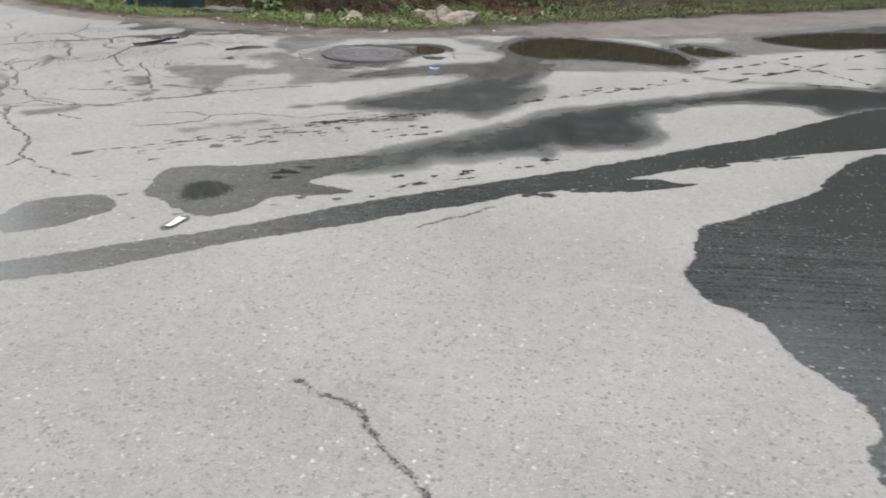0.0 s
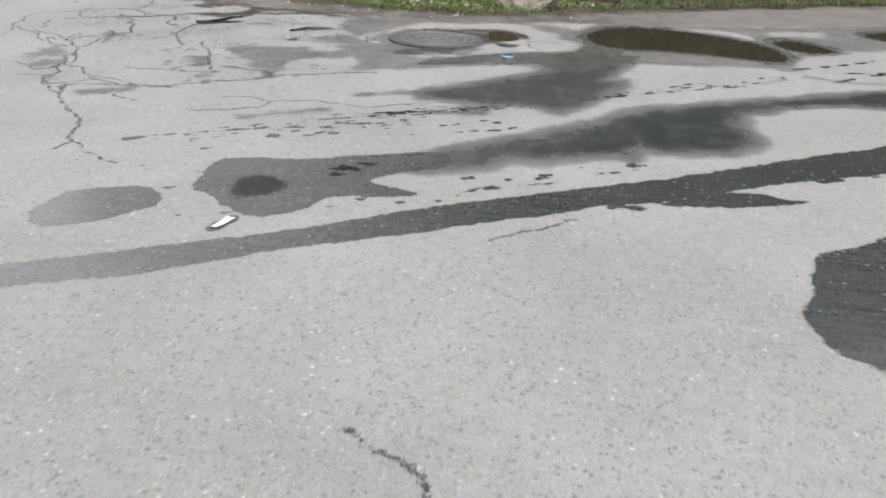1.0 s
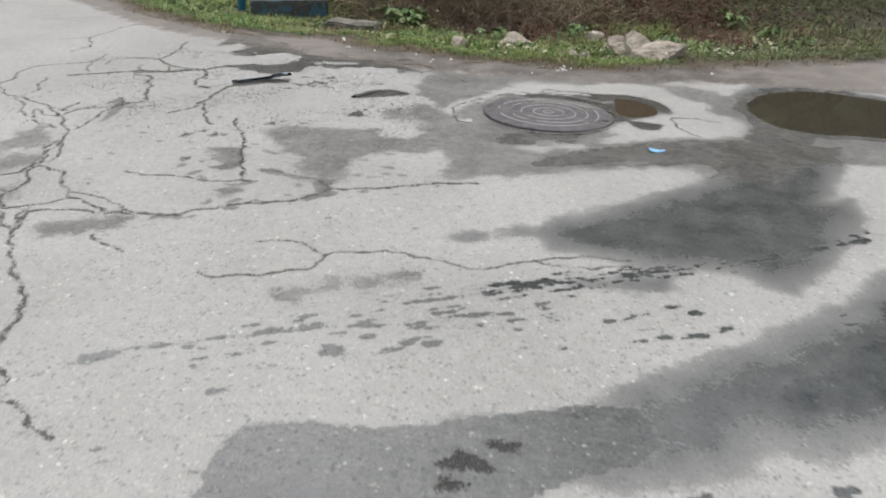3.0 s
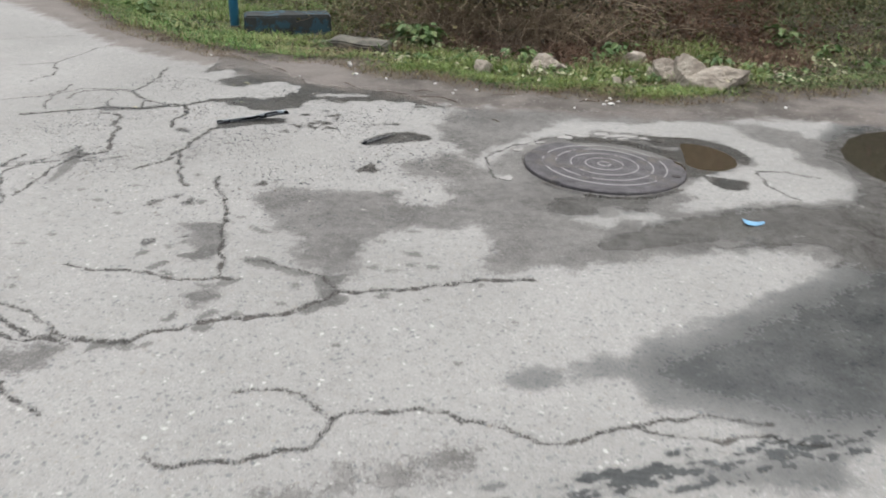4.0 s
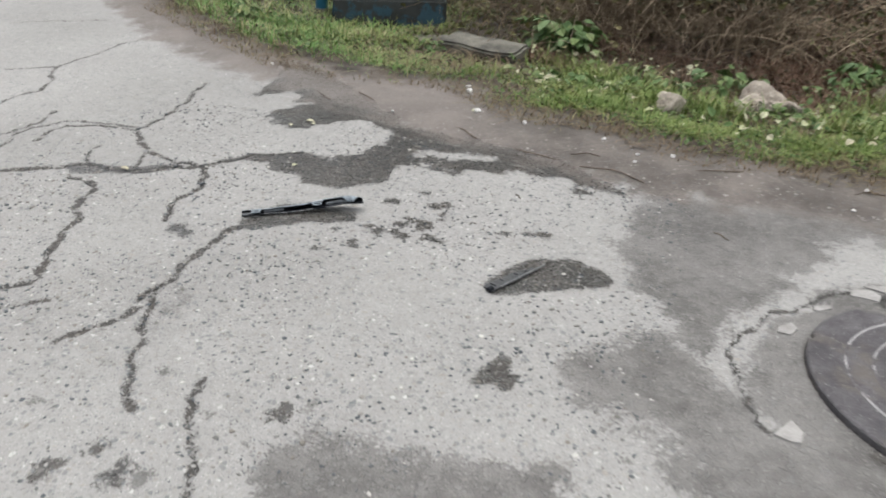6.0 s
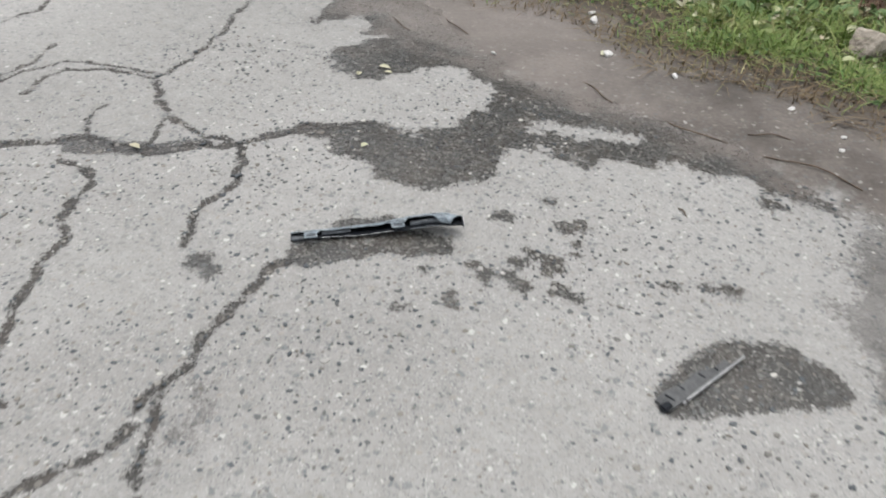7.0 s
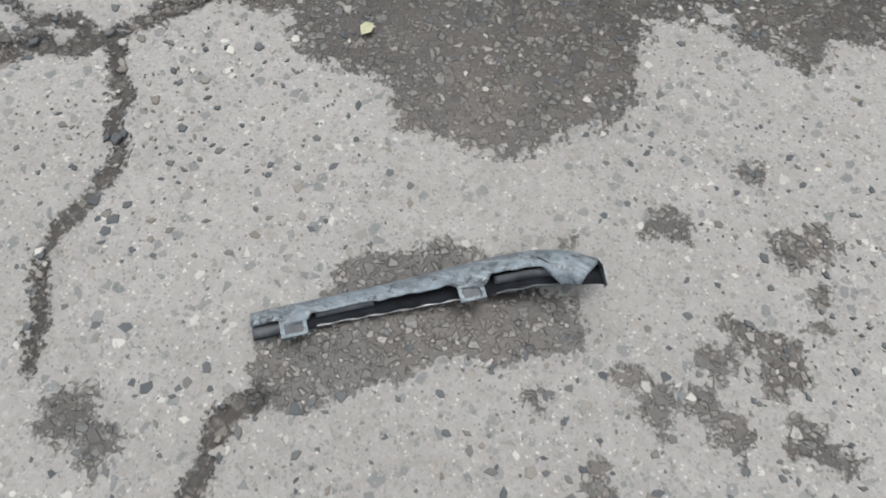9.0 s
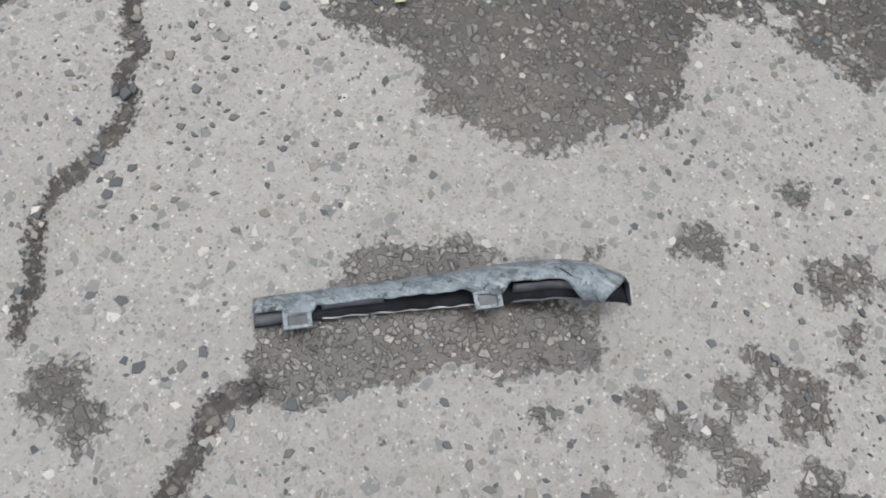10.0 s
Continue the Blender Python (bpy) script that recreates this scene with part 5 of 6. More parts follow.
    sheet("scuffed_fold", [row(-wide * 0.3, high * 0.45), row(-wide * 0.05, high * 0.72 + 0.0004 * np.sin(60 * u))], MAT_PLASTIC_MID, "grey bent fold inside the channel", 0.001, slice(17, 34))
    sheet("scuffed_fold", [row(-wide * 0.42, high * 0.3), row(-wide * 0.15, high * 0.62 + 0.0005 * np.sin(50 * u))], MAT_PLASTIC_MID, "grey bent fold inside the channel", 0.001, slice(66, 84))
    lip = np.stack([X, bow - wide * 0.82 + 0.0004 * np.sin(80 * u), 0.0042 + lift + 0.0015 * np.sin(9 * u) ** 2], 1)[None]
    co, q = tube_arrays(lip[:, 17:58], (0.00055 + 0.0003 * np.sin(np.arange(41) * 0.9))[None], 5)
    part_mesh("torn_lip", bulk_mesh("torn_lip", co, q, MAT_EDGE, True), strip, "pale torn lower edge")
    co, q = tube_arrays(lip[:, 66:86], np.full((1, 20), 0.001), 5)
    part_mesh("lower_edge", bulk_mesh("lower_edge", co, q, MAT_PLASTIC_MID, True), strip)
    # square clip frames that hang from the tabs
    for s in (0.122, 0.622):
        i = int(s * (n - 1))
        bm = bmesh.new()
        for sx, sy, ox, oy in ((0.023, 0.0028, 0, 0.0062), (0.023, 0.0028, 0, -0.0062), (0.004, 0.0096, 0.0095, 0), (0.004, 0.0096, -0.0095, 0)):
            bmesh.ops.create_cube(bm, size=1, matrix=Matrix.Translation((ox, oy, 0.0012)) @ Matrix.Diagonal((sx, sy, 0.0024, 1)))
        bmesh.ops.bevel(bm, geom=list(bm.edges), offset=0.0004, segments=1, affect="EDGES")
        clip = part("clip_frame", bm, MAT_PLASTIC, strip, "small square clip frame")
        clip.matrix_basis = pose(X[i], bow[i] - wide[i] * 0.82, 0.88 * high[i] + lift[i], -4, 0, 3)
        part("clip_window", box_bm(0.0148, 0.0096, 0.001, 0.0002, -0.0004), MAT_PLASTIC_MID, clip)
    # the screw hole and a split in the folded end, dark solids for shaded gaps
    e = np.array((X[-1], bow[-1], lift[-1]))
    hole = bmesh.new()
    bmesh.ops.create_cone(hole, cap_ends=True, segments=14, radius1=0.0021, radius2=0.0021, depth=0.0016)
    part("screw_hole", hole, MAT_PLASTIC_DARK, strip, "small dark screw hole").matrix_basis = pose(X[-9], bow[-9] - wide[-9] * 0.42, lift[-9] + high[-9] * 0.8, 25, 4, 0)
    split = np.stack([X[78:84], bow[78:84] + wide[78:84] * np.linspace(0.3, -0.5, 6), lift[78:84] + high[78:84] * np.array([0.87, 0.97, 1.03, 1.03, 1.0, 0.96])], 1)[None]
    co, q = tube_arrays(split, np.full((1, 6), 0.00065), 4)
    part_mesh("split", bulk_mesh("split", co, q, MAT_PLASTIC_DARK, True), strip, "dark hairline split")
    # open triangular mouth: an end wall with a pale broken rim
    wall = [e + np.array(v) for v in ((0.0, 0.012, 0.001), (0.0, -0.0135, 0.001), (0.0015, -0.0135, 0.006), (0.0, 0.0, 0.0125), (-0.001, 0.010, 0.006))]
    flap = part_mesh("end_wall", mesh_from("end_wall", wall, [(0, 1, 2, 3, 4)], MAT_PLASTIC_MID), strip, "grey folded end")
    mod = flap.modifiers.new("thickness", "SOLIDIFY")
    mod.thickness = 0.0013
    edge = np.array([[e + (0.001, -0.0138, 0.003), e + (0.0018, -0.0135, 0.0065), e + (0.0012, -0.006, 0.0098), e + (0.0005, 0.001, 0.013)]])
    co, q = tube_arrays(edge, np.full((1, 4), 0.0008), 5)
    part_mesh("end_edge", bulk_mesh("end_edge", co, q, MAT_EDGE, True), strip, "pale broken rim")
    return strip


trim_strip()


def trim_fragment():
    """A second shard: a low grey-black plate with slots and a dull metal strip along it."""
    frag = thing("car_trim_fragment", -2.06, 7.385, 0.0015, "dark broken plastic shard with a dull chrome strip", "car part", turn=64.5)
    k = 26
    top = [(-0.026 + 0.146 * i / k, 0.026 + 0.003 * math.sin(i * 0.5) - 0.014 * (i / k) ** 2) for i in range(k + 1)]
    bm = bmesh.new()
    low, high = [], []
    for ox, oy in top:
        low.append((bm.verts.new((ox, 0.0, 0.004)), bm.verts.new((ox, 0.0, 0.0))))
        high.append((bm.verts.new((ox, oy, 0.0042 + 0.0006 * math.sin(ox * 60))), bm.verts.new((ox, oy, 0.0))))
    for i in range(k):
        bm.faces.new((low[i][0], low[i + 1][0], high[i + 1][0], high[i][0]))
        bm.faces.new((low[i + 1][0], low[i][0], low[i][1], low[i + 1][1]))
        bm.faces.new((high[i][0], high[i + 1][0], high[i + 1][1], high[i][1]))
    for i in (0, k):
        bm.faces.new((low[i][0], high[i][0], high[i][1], low[i][1]))
    part("plate", bm, MAT_SHARD, frag)
    part("chrome_strip", box_bm(0.140, 0.0042, 0.004, 0.001, 0.005, (0.078, -0.003)), MAT_SILVER, frag, "straight dull silver strip")
    part("strip_end", box_bm(0.006, 0.0045, 0.004, 0.001, 0.005, (0.001, -0.004)), MAT_SILVER, frag, "broken-off silver tip")
    part("end_block", box_bm(0.020, 0.014, 0.008, 0.003, 0.0, (-0.024, 0.008)), MAT_PLASTIC_DARK, frag)
    # each slot is a thin solid bar whose black stands for the opening's shade
    for gx, gy, gl in ((-0.006, 0.016, 0.016), (0.022, 0.018, 0.012), (0.066, 0.014, 0.012), (0.094, 0.009, 0.008)):
        slot = part("slot", box_bm(0.0032, gl, 0.002, 0.0006, 0.0032), MAT_PLASTIC_DARK, frag, "black bar painted as a shaded slot")
        slot.matrix_basis = pose(gx, gy, 0, 0, 0, 8)


trim_fragment()


def curled_sheet(name, x, y, sx, sy, taper, turn, curl, material, label, category):
    n = 10
    verts = []
    for j in range(n):
        v = j / (n - 1) - 0.5
        for i in range(n):
            u = i / (n - 1) - 0.5
            verts.append((u * sx, v * sy * (1 - taper * (u + 0.5)), 0.004 + curl * (u * u * 2 + 0.5 * math.sin(5 * v + 3 * u) * 0.3 + 0.2 * v)))
    faces = [(j * n + i, j * n + i + 1, (j + 1) * n + i + 1, (j + 1) * n + i) for j in range(n - 1) for i in range(n - 1)]
    ob = new(name, mesh_from(name, verts, faces, material, True))
    mod = ob.modifiers.new("thickness", "SOLIDIFY")
    mod.thickness = 0.0012
    ob.matrix_world = pose(x, y, 0.002, 0, 0, turn)
    return tagged(ob, label, category)


curled_sheet("paper_scrap", -1.260, 4.412, 0.078, 0.030, 0.35, 254, 0.005, MAT_PAPER, "white torn card scrap lying on damp asphalt", "litter")
curled_sheet("blue_wrapper", -0.645, 6.96, 0.064, 0.034, 0.7, 14, 0.012, MAT_BLUE_LITTER, "crumpled light blue plastic wrapper on wet mud", "litter")


def twig(x, y, length, turn, radius=0.0018, z=0.003):
    k = 7
    t = np.linspace(-0.5, 0.5, k)
    path = np.stack([t * length, 0.06 * length * np.sin(5 * t + x * 9), 0.003 * np.cos(6 * t)], 1)[None]
    co, q = tube_arrays(path, (radius * (1 - 0.5 * np.abs(t)))[None], 5)
    ob = new("twig", bulk_mesh("twig", co, q, MAT_TWIG, True))
    ob.matrix_world = pose(x, y, float(ground_z(x, y)) + z, 0, 0, turn)
    tagged(ob, "thin dark dead twig on the dirt", "twig", "twigs on the verge")


for tx, ty, tl, ta in ((-1.626, 7.86, 0.05, -35), (-1.65, 8.27, 0.16, 28), (-2.2, 8.17, 0.15, -15), (-2.45, 8.25, 0.12, -30), (-1.95, 8.13, 0.2, -12), (-2.9, 8.42, 0.12, -38), (-2.05, 8.22, 0.09, 10), (-3.05, 8.38, 0.1, -30), (-1.25, 8.3, 0.09, 20), (-2.16, 7.86, 0.03, -50)):
    twig(tx, ty, tl, ta)


def fallen_leaf(x, y, size, turn):
    co, q = leaf_arrays(np.zeros((1, 3)), np.array([size]), np.array([[0.1, 0.05, 1.0]]), np.array([radians(turn)]))
    ob = new("fallen_leaf", bulk_mesh("fallen_leaf", co, q, MAT_FALLEN))
    ob.matrix_world = pose(x, y, float(ground_z(x, y)) + 0.004, 0, 0, 0)
    tagged(ob, "small yellow-green fallen leaf", "leaf", "fallen leaves")


for lx, ly, ls, la in ((-2.808, 7.776, 0.02, 80), (-2.953, 8.12, 0.03, 20), (-3.216, 7.545, 0.025, 5), (-2.49, 8.46, 0.035, 60), (-2.93, 8.1, 0.02, 200), (-2.99, 8.06, 0.02, 110)):
    fallen_leaf(lx, ly, ls, la)


# ---- verge ----
def rock(x, y, sx, sy, sz, turn, seed, name="rock", material=None, label="pale broken limestone block half sunk in grass", group="stones on the verge"):
    bm = bmesh.new()
    bmesh.ops.create_icosphere(bm, subdivisions=4 if sx > 0.05 else 2, radius=0.5)
    for v in bm.verts:
        c = v.co.normalized()
        s = 0.5
        for kx in range(9):
            d = Vector((math.sin(seed + kx * 2.1), math.sin(seed * 1.7 + kx * 3.3), math.cos(seed * 0.6 + kx * 1.3))).normalized()
            s = min(s, (0.27 + 0.09 * math.sin(seed * 2 + kx * 1.9)) / max(0.05, c.dot(d)))
        v.co = c * (s + 0.03 * noise.noise(c * 4 + Vector((seed, 0, 0))))
        v.co = Vector((v.co.x * sx, v.co.y * sy, v.co.z * sz)) * 1.5
    me = bpy.data.meshes.new(name)
    bm.to_mesh(me)
    bm.free()
    me.materials.append(material or MAT_ROCK)
    ob = new(name, me)
    ob.matrix_world = pose(x, y, float(ground_z(x, y)) + sz * 0.28, 6 * math.sin(seed), 5 * math.cos(seed), turn)
    tagged(ob, label, "stone", group)


for i, (rx, ry, sx, sy, sz, rt) in enumerate(((-1.88, 8.98, 0.09, 0.08, 0.07, 10), (-1.58, 9.22, 0.15, 0.1, 0.09, 20), (-1.44, 9.27, 0.14, 0.12, 0.08, -15), (-1.52, 9.36, 0.15, 0.1, 0.12, 5), (-1.04, 9.72, 0.16, 0.12, 0.11, 15),
                                              (-0.84, 9.32, 0.2, 0.14, 0.15, 40), (-0.73, 9.12, 0.2, 0.16, 0.15, -20), (-0.56, 8.98, 0.3, 0.18, 0.11, 12), (-0.88, 9.42, 0.12, 0.1, 0.08, 0), (-1.05, 8.95, 0.06, 0.05, 0.05, 0), (-1.12, 8.86, 0.06, 0.05, 0.04, 60), (-0.2, 9.45, 0.08, 0.06, 0.05, 0))):
    rock(rx, ry - 0.08, sx, sy, sz * 1.25, rt, 1.3 * i + 0.4)
for i, (px, py, ps) in enumerate(((-1.131, 8.285, 0.03), (-1.153, 8.352, 0.022), (-1.10, 8.36, 0.02), (-2.579, 8.645, 0.035), (-2.488, 8.461, 0.03), (-1.9, 8.3, 0.014), (-1.3, 8.16, 0.012), (-2.3, 8.42, 0.02), (-2.02, 8.36, 0.016), (-3.4, 8.6, 0.02), (-0.3, 8.5, 0.02), (-1.31, 9.9, 0.035))):
    rock(px, py, ps, ps * 0.8, ps * 0.6, i * 40, i * 2.7, "pebble", MAT_PEBBLE, "small white pebble on the dirt verge", "pebbles")


for i, (px, py, ps) in enumerate(((-1.165, 8.267, 0.02), (-1.14, 8.401, 0.03), (-1.254, 8.323, 0.018), (-1.798, 8.329, 0.02), (-2.598, 8.696, 0.025), (-2.195, 8.792, 0.04), (-2.745, 8.321, 0.018), (-1.904, 8.237, 0.016))):
    rock(px, py, ps, ps * 0.7, ps * 0.5, i * 57, i * 1.9, "pebble", MAT_PEBBLE, "small white pebble on the dirt verge", "pebbles")

rock(-2.09, 9.1, 0.045, 0.035, 0.03, 20, 5.1, "brick_fragment", MAT_BRICK, "small orange brick fragment in green grass", "rubble on the verge")


def blue_post():
    post = thing("post", -3.93, 9.95, None, "sky-blue painted steel post set in grass", "post")
    bm = bmesh.new()
    bmesh.ops.create_cone(bm, cap_ends=True, segments=24, radius1=0.034, radius2=0.034, depth=2.2, matrix=Matrix.Translation((0, 0, 1.0)))
    for f in bm.faces:
        f.smooth = len(f.verts) == 4
    part("tube", bm, MAT_POST, post)
    bm = bmesh.new()
    bmesh.ops.create_cone(bm, cap_ends=True, segments=20, radius1=0.06, radius2=0.042, depth=0.05, matrix=Matrix.Translation((0, 0, 0.012)))
    part("footing", bm, MAT_SLAB, post, "mossy concrete footing")


blue_post()


def worn_box(name, x, y, sx, sy, sz, turn, tilt, material, label, category, seed, wear=0.012):
    bm = bmesh.new()
    bmesh.ops.create_cube(bm, size=1, matrix=Matrix.Translation((0, 0, sz * 0.5 - 0.02)) @ Matrix.Diagonal((sx, sy, sz + 0.04, 1)))
    bmesh.ops.bevel(bm, geom=list(bm.edges), offset=0.012, segments=2, affect="EDGES")
    bmesh.ops.subdivide_edges(bm, edges=list(bm.edges), cuts=6, use_grid_fill=True)
    for v in bm.verts:
        v.co += Vector((noise.noise(v.co * 9 + Vector((seed, 0, 0))), noise.noise(v.co * 9 + Vector((0, seed, 3))), noise.noise(v.co * 9 + Vector((5, 0, seed))))) * wear
    me = bpy.data.meshes.new(name)
    bm.to_mesh(me)
    bm.free()
    me.materials.append(material)
    ob = new(name, me)
    ob.matrix_world = pose(x, y, float(ground_z(x, y)) - 0.01, tilt, 0, turn)
    return tagged(ob, label, category)


worn_box("concrete_block", -3.53, 10.0, 0.62, 0.24, 0.15, 27, 0, MAT_BLOCK, "low concrete block with flaking dark blue paint", "block", 3.0, 0.008)
worn_box("concrete_slab", -2.79, 9.47, 0.40, 0.18, 0.085, -10, 5, MAT_SLAB, "mossy broken concrete slab sunk in the verge", "slab", 8.0, 0.012)
worn_box("concrete_slab", -3.12, 9.72, 0.26, 0.16, 0.025, 20, -3, MAT_SLAB, "flat mossy concrete slab before the block", "slab", 11.0, 0.02)


def scatter(n, x0, x1, d0, d1, keep=None):
    """Random places on the verge, between two distances behind the line of the grass."""
    x = rng.uniform(x0, x1, n)
    d = d0 + (d1 - d0) * rng.uniform(0, 1, n)
    y = grass_y(x) + d
    ok = np.ones(n, bool) if keep is None else keep(x, y, d)
    x, y = x[ok], y[ok]
    return np.stack([x, y, ground_z(x, y) - 0.005], 1)


def clumps(x, y, f=3.1):
    return 0.5 + 0.25 * (np.sin(f * x + 1.3 * np.sin(f * 0.7 * y)) + np.sin(f * 1.63 * y + 1.1 * np.sin(f * 1.1 * x + 2)))


def lawn(name, base, h, w, lean, material, label):
    n = len(base)
    co, q = blade_arrays(base, h * rng.uniform(0.45, 1.25, n) * (0.55 + 0.85 * clumps(base[:, 0], base[:, 1], 8.3)), w * rng.uniform(0.6, 1.3, n), rng.uniform(0.1, lean, n), rng.uniform(0, 2 * np.pi, n))
    tagged(new(name, bulk_mesh(name, co, q, material)), label, "grass", kind="stuff")


near = lambda x, y, d: rng.uniform(0, 1, len(x)) < np.clip(3.0 * clumps(x, y, 6.2) ** 3.0 * smooth((d + 0.05 - 0.12 * smooth((-2.6 - x) / 0.5)) / 0.4) * (1 - 0.7 * smooth((x + 3.0) / 0.5)), 0.02, 1)
lawn("short_grass", scatter(70000, -6.5, 0.6, -0.06, 0.55, near), 0.034, 0.0038, 2.4, MAT_GRASS, "short green grass with straw along the dirt verge")
patchy_straw = lambda x, y, d: rng.uniform(0, 1, len(x)) < np.clip(1.7 * clumps(x + 1.7, y, 5.1) ** 1.4, 0.05, 1)
left = lambda x, y, d: rng.uniform(0, 1, len(x)) < np.clip(0.25 + clumps(x, y, 2.6), 0, 1)
lawn("tall_grass", scatter(38000, -9.0, -3.3, 0.1, 2.6, left), 0.06, 0.006, 2.2, MAT_GRASS, "green unmown grass round the blue post")
lawn("green_grass", scatter(30000, -9.0, -3.1, 0.38, 2.6, lambda x, y, d: rng.uniform(0, 1, len(x)) < np.clip(1.5 * clumps(x + 0.4, y, 3.4), 0.05, 1)), 0.06, 0.006, 2.2, MAT_LUSH, "fresh green grass beside the blue post")
lawn("meadow_grass", scatter(36000, -0.6, 6.5, 0.05, 3.2, left), 0.055, 0.006, 2.4, MAT_DULL, "dull green-brown grass on the bank")
lawn("bank_green", scatter(12000, -0.15, 5.0, 0.6, 3.6, left), 0.07, 0.006, 2.2, MAT_GRASS, "green grass between the dead weeds")
lawn("verge_straw", scatter(28000, -6.5, 0.6, -0.10, 0.6, patchy_straw), 0.034, 0.0035, 3.4, MAT_DRY, "trampled straw and dead grass along the dirt")
lawn("rusty_growth", scatter(26000, -2.6, 0.1, 0.75, 3.6, patchy_straw), 0.10, 0.0045, 3.0, MAT_RUST, "matted reddish-brown dead growth on the bank")
lawn("dead_grass", scatter(30000, -3.4, 3.5, 0.55, 4.2, left), 0.07, 0.005, 3.6, MAT_DRY, "matted brown dead grass")
lawn("bank_grass", scatter(16000, -9.0, 9.0, 2.6, 7.0), 0.12, 0.012, 2.2, MAT_DULL, "rough grass high on the bank")


def ground_cover(name, count, x0, x1, d0, d1, size, tall, material, label, keep=None):
    """Small leaves close to the ground, tilted every way."""
    base = scatter(count, x0, x1, d0, d1, keep)
    n = len(base)
    base[:, 2] += rng.uniform(0.006, tall, n)
    co, q = leaf_arrays(base, size * rng.uniform(0.5, 1.4, n), np.column_stack([rng.normal(0, 0.6, (n, 2)), np.ones(n)]), rng.uniform(0, 6.3, n))
    tagged(new(name, bulk_mesh(name, co, q, material)), label, "plants", kind="stuff")


patchy = lambda x, y, d: rng.uniform(0, 1, len(x)) < np.clip(2.2 * clumps(x, y, 3.3) ** 2.2, 0, 1)
ground_cover("low_weeds", 11000, -6.5, 1.5, 0.05, 0.7, 0.014, 0.03, MAT_WEED, "low leafy weeds between the grass", patchy)
ground_cover("creeping_weeds", 9000, -3.0, 4.0, 0.5, 3.0, 0.02, 0.06, MAT_DULL, "olive creeping weeds on the bank", patchy)
ground_cover("rusty_leaves", 8000, -1.6, 0.1, 0.8, 3.4, 0.02, 0.09, MAT_RUST, "withered reddish leaves on the bank", patchy)
ground_cover("grass_leaves", 8000, -8.0, -3.3, 0.1, 2.2, 0.016, 0.045, MAT_WEED, "clover and weeds in the grass round the post", patchy)
LUSH = [(-2.05, 8.72, 0.16), (-2.35, 9.12, 0.22), (-2.1, 8.92, 0.16), (-1.72, 8.8, 0.16), (-1.5, 8.72, 0.2), (-1.2, 8.62, 0.15), (-0.86, 8.52, 0.14), (-0.7, 8.62, 0.1)]


def lush(x, y, d):
    near_spot = sum(np.exp(-((x - a) ** 2 + (1.4 * (y - b)) ** 2) / (2 * s * s)) for a, b, s in LUSH)
    return rng.uniform(0, 1, len(x)) < np.clip(near_spot * (0.03 + 1.7 * clumps(x, y, 13.0) ** 2.6) + 0.012, 0, 1)


lawn("lush_grass", scatter(22000, -2.7, -0.4, 0.02, 0.42, lush), 0.052, 0.0042, 2.4, MAT_LUSH, "lush bright green grass along the dirt")
tufts = [(-1.0, 9.2), (-1.09, 9.28), (-0.88, 9.28), (-0.98, 9.35), (-0.72, 10.05), (-0.55, 10.25), (-0.9, 10.2), (-0.62, 9.85), (-2.2, 9.2), (-2.35, 9.35), (-2.0, 9.05), (-1.75, 9.0), (-1.2, 8.95), (-0.4, 9.3)]
spots_xy = np.concatenate([np.array(c) + rng.normal(0, 0.09, (420, 2)) for c in tufts])
lawn("grass_tufts", np.column_stack([spots_xy, ground_z(spots_xy[:, 0], spots_xy[:, 1]) - 0.005]), 0.10, 0.005, 1.6, MAT_LUSH, "lush green grass tufts among the stones")


def weed(x, y, size, leaves, label="low green broad-leaved weed"):
    plant = thing("weed", x, y, None, label, "weed", "weeds on the verge")
    a = rng.uniform(0, 2 * np.pi, leaves)
    r = size * np.sqrt(rng.uniform(0.02, 1, leaves))
    tip = np.stack([r * np.cos(a), r * np.sin(a), size * rng.uniform(0.25, 0.95, leaves)], 1)
    t = np.linspace(0, 1, 5)[None, :, None]
    path = tip[:, None] * t * np.array([1, 1, 1.0]) + np.array([0, 0, 0.2 * size]) * t * (1 - t)
    co, q = tube_arrays(path, np.full((leaves, 5), 0.0018), 3)
    stuff_part("stems", bulk_mesh("stems", co, q, MAT_WEED), plant)
    nrm = np.stack([np.cos(a) * 0.5, np.sin(a) * 0.5, np.ones(leaves)], 1) + rng.normal(0, 0.25, (leaves, 3))
    co, q = leaf_arrays(tip, size * rng.uniform(0.28, 0.55, leaves), nrm, a)
    stuff_part("leaves", bulk_mesh("leaves", co, q, MAT_WEED), plant)


for wx, wy, ws, wl in ((-2.5, 9.8, 0.17, 60), (-2.4, 9.72, 0.14, 45), (-2.6, 9.88, 0.14, 40), (-2.04, 9.25, 0.1, 30), (-1.72, 9.42, 0.12, 36), (-1.62, 9.5, 0.1, 30), (-1.9, 9.2, 0.08, 24), (-1.1, 9.85, 0.13, 36), (-1.2, 9.72, 0.1, 30), (-0.5, 9.7, 0.12, 30), (-0.3, 9.55, 0.1, 24),
                       (0.05, 10.7, 0.15, 40), (0.3, 10.45, 0.12, 30), (0.45, 10.0, 0.1, 24), (-3.0, 9.3, 0.07, 20), (-4.3, 9.6, 0.1, 30), (-4.7, 10.0, 0.12, 30), (-4.0, 9.3, 0.08, 24), (-1.45, 9.1, 0.08, 22), (-2.25, 9.05, 0.08, 24), (-0.95, 9.1, 0.07, 20), (-1.3, 9.5, 0.09, 24)):
    weed(wx, wy, ws, wl)


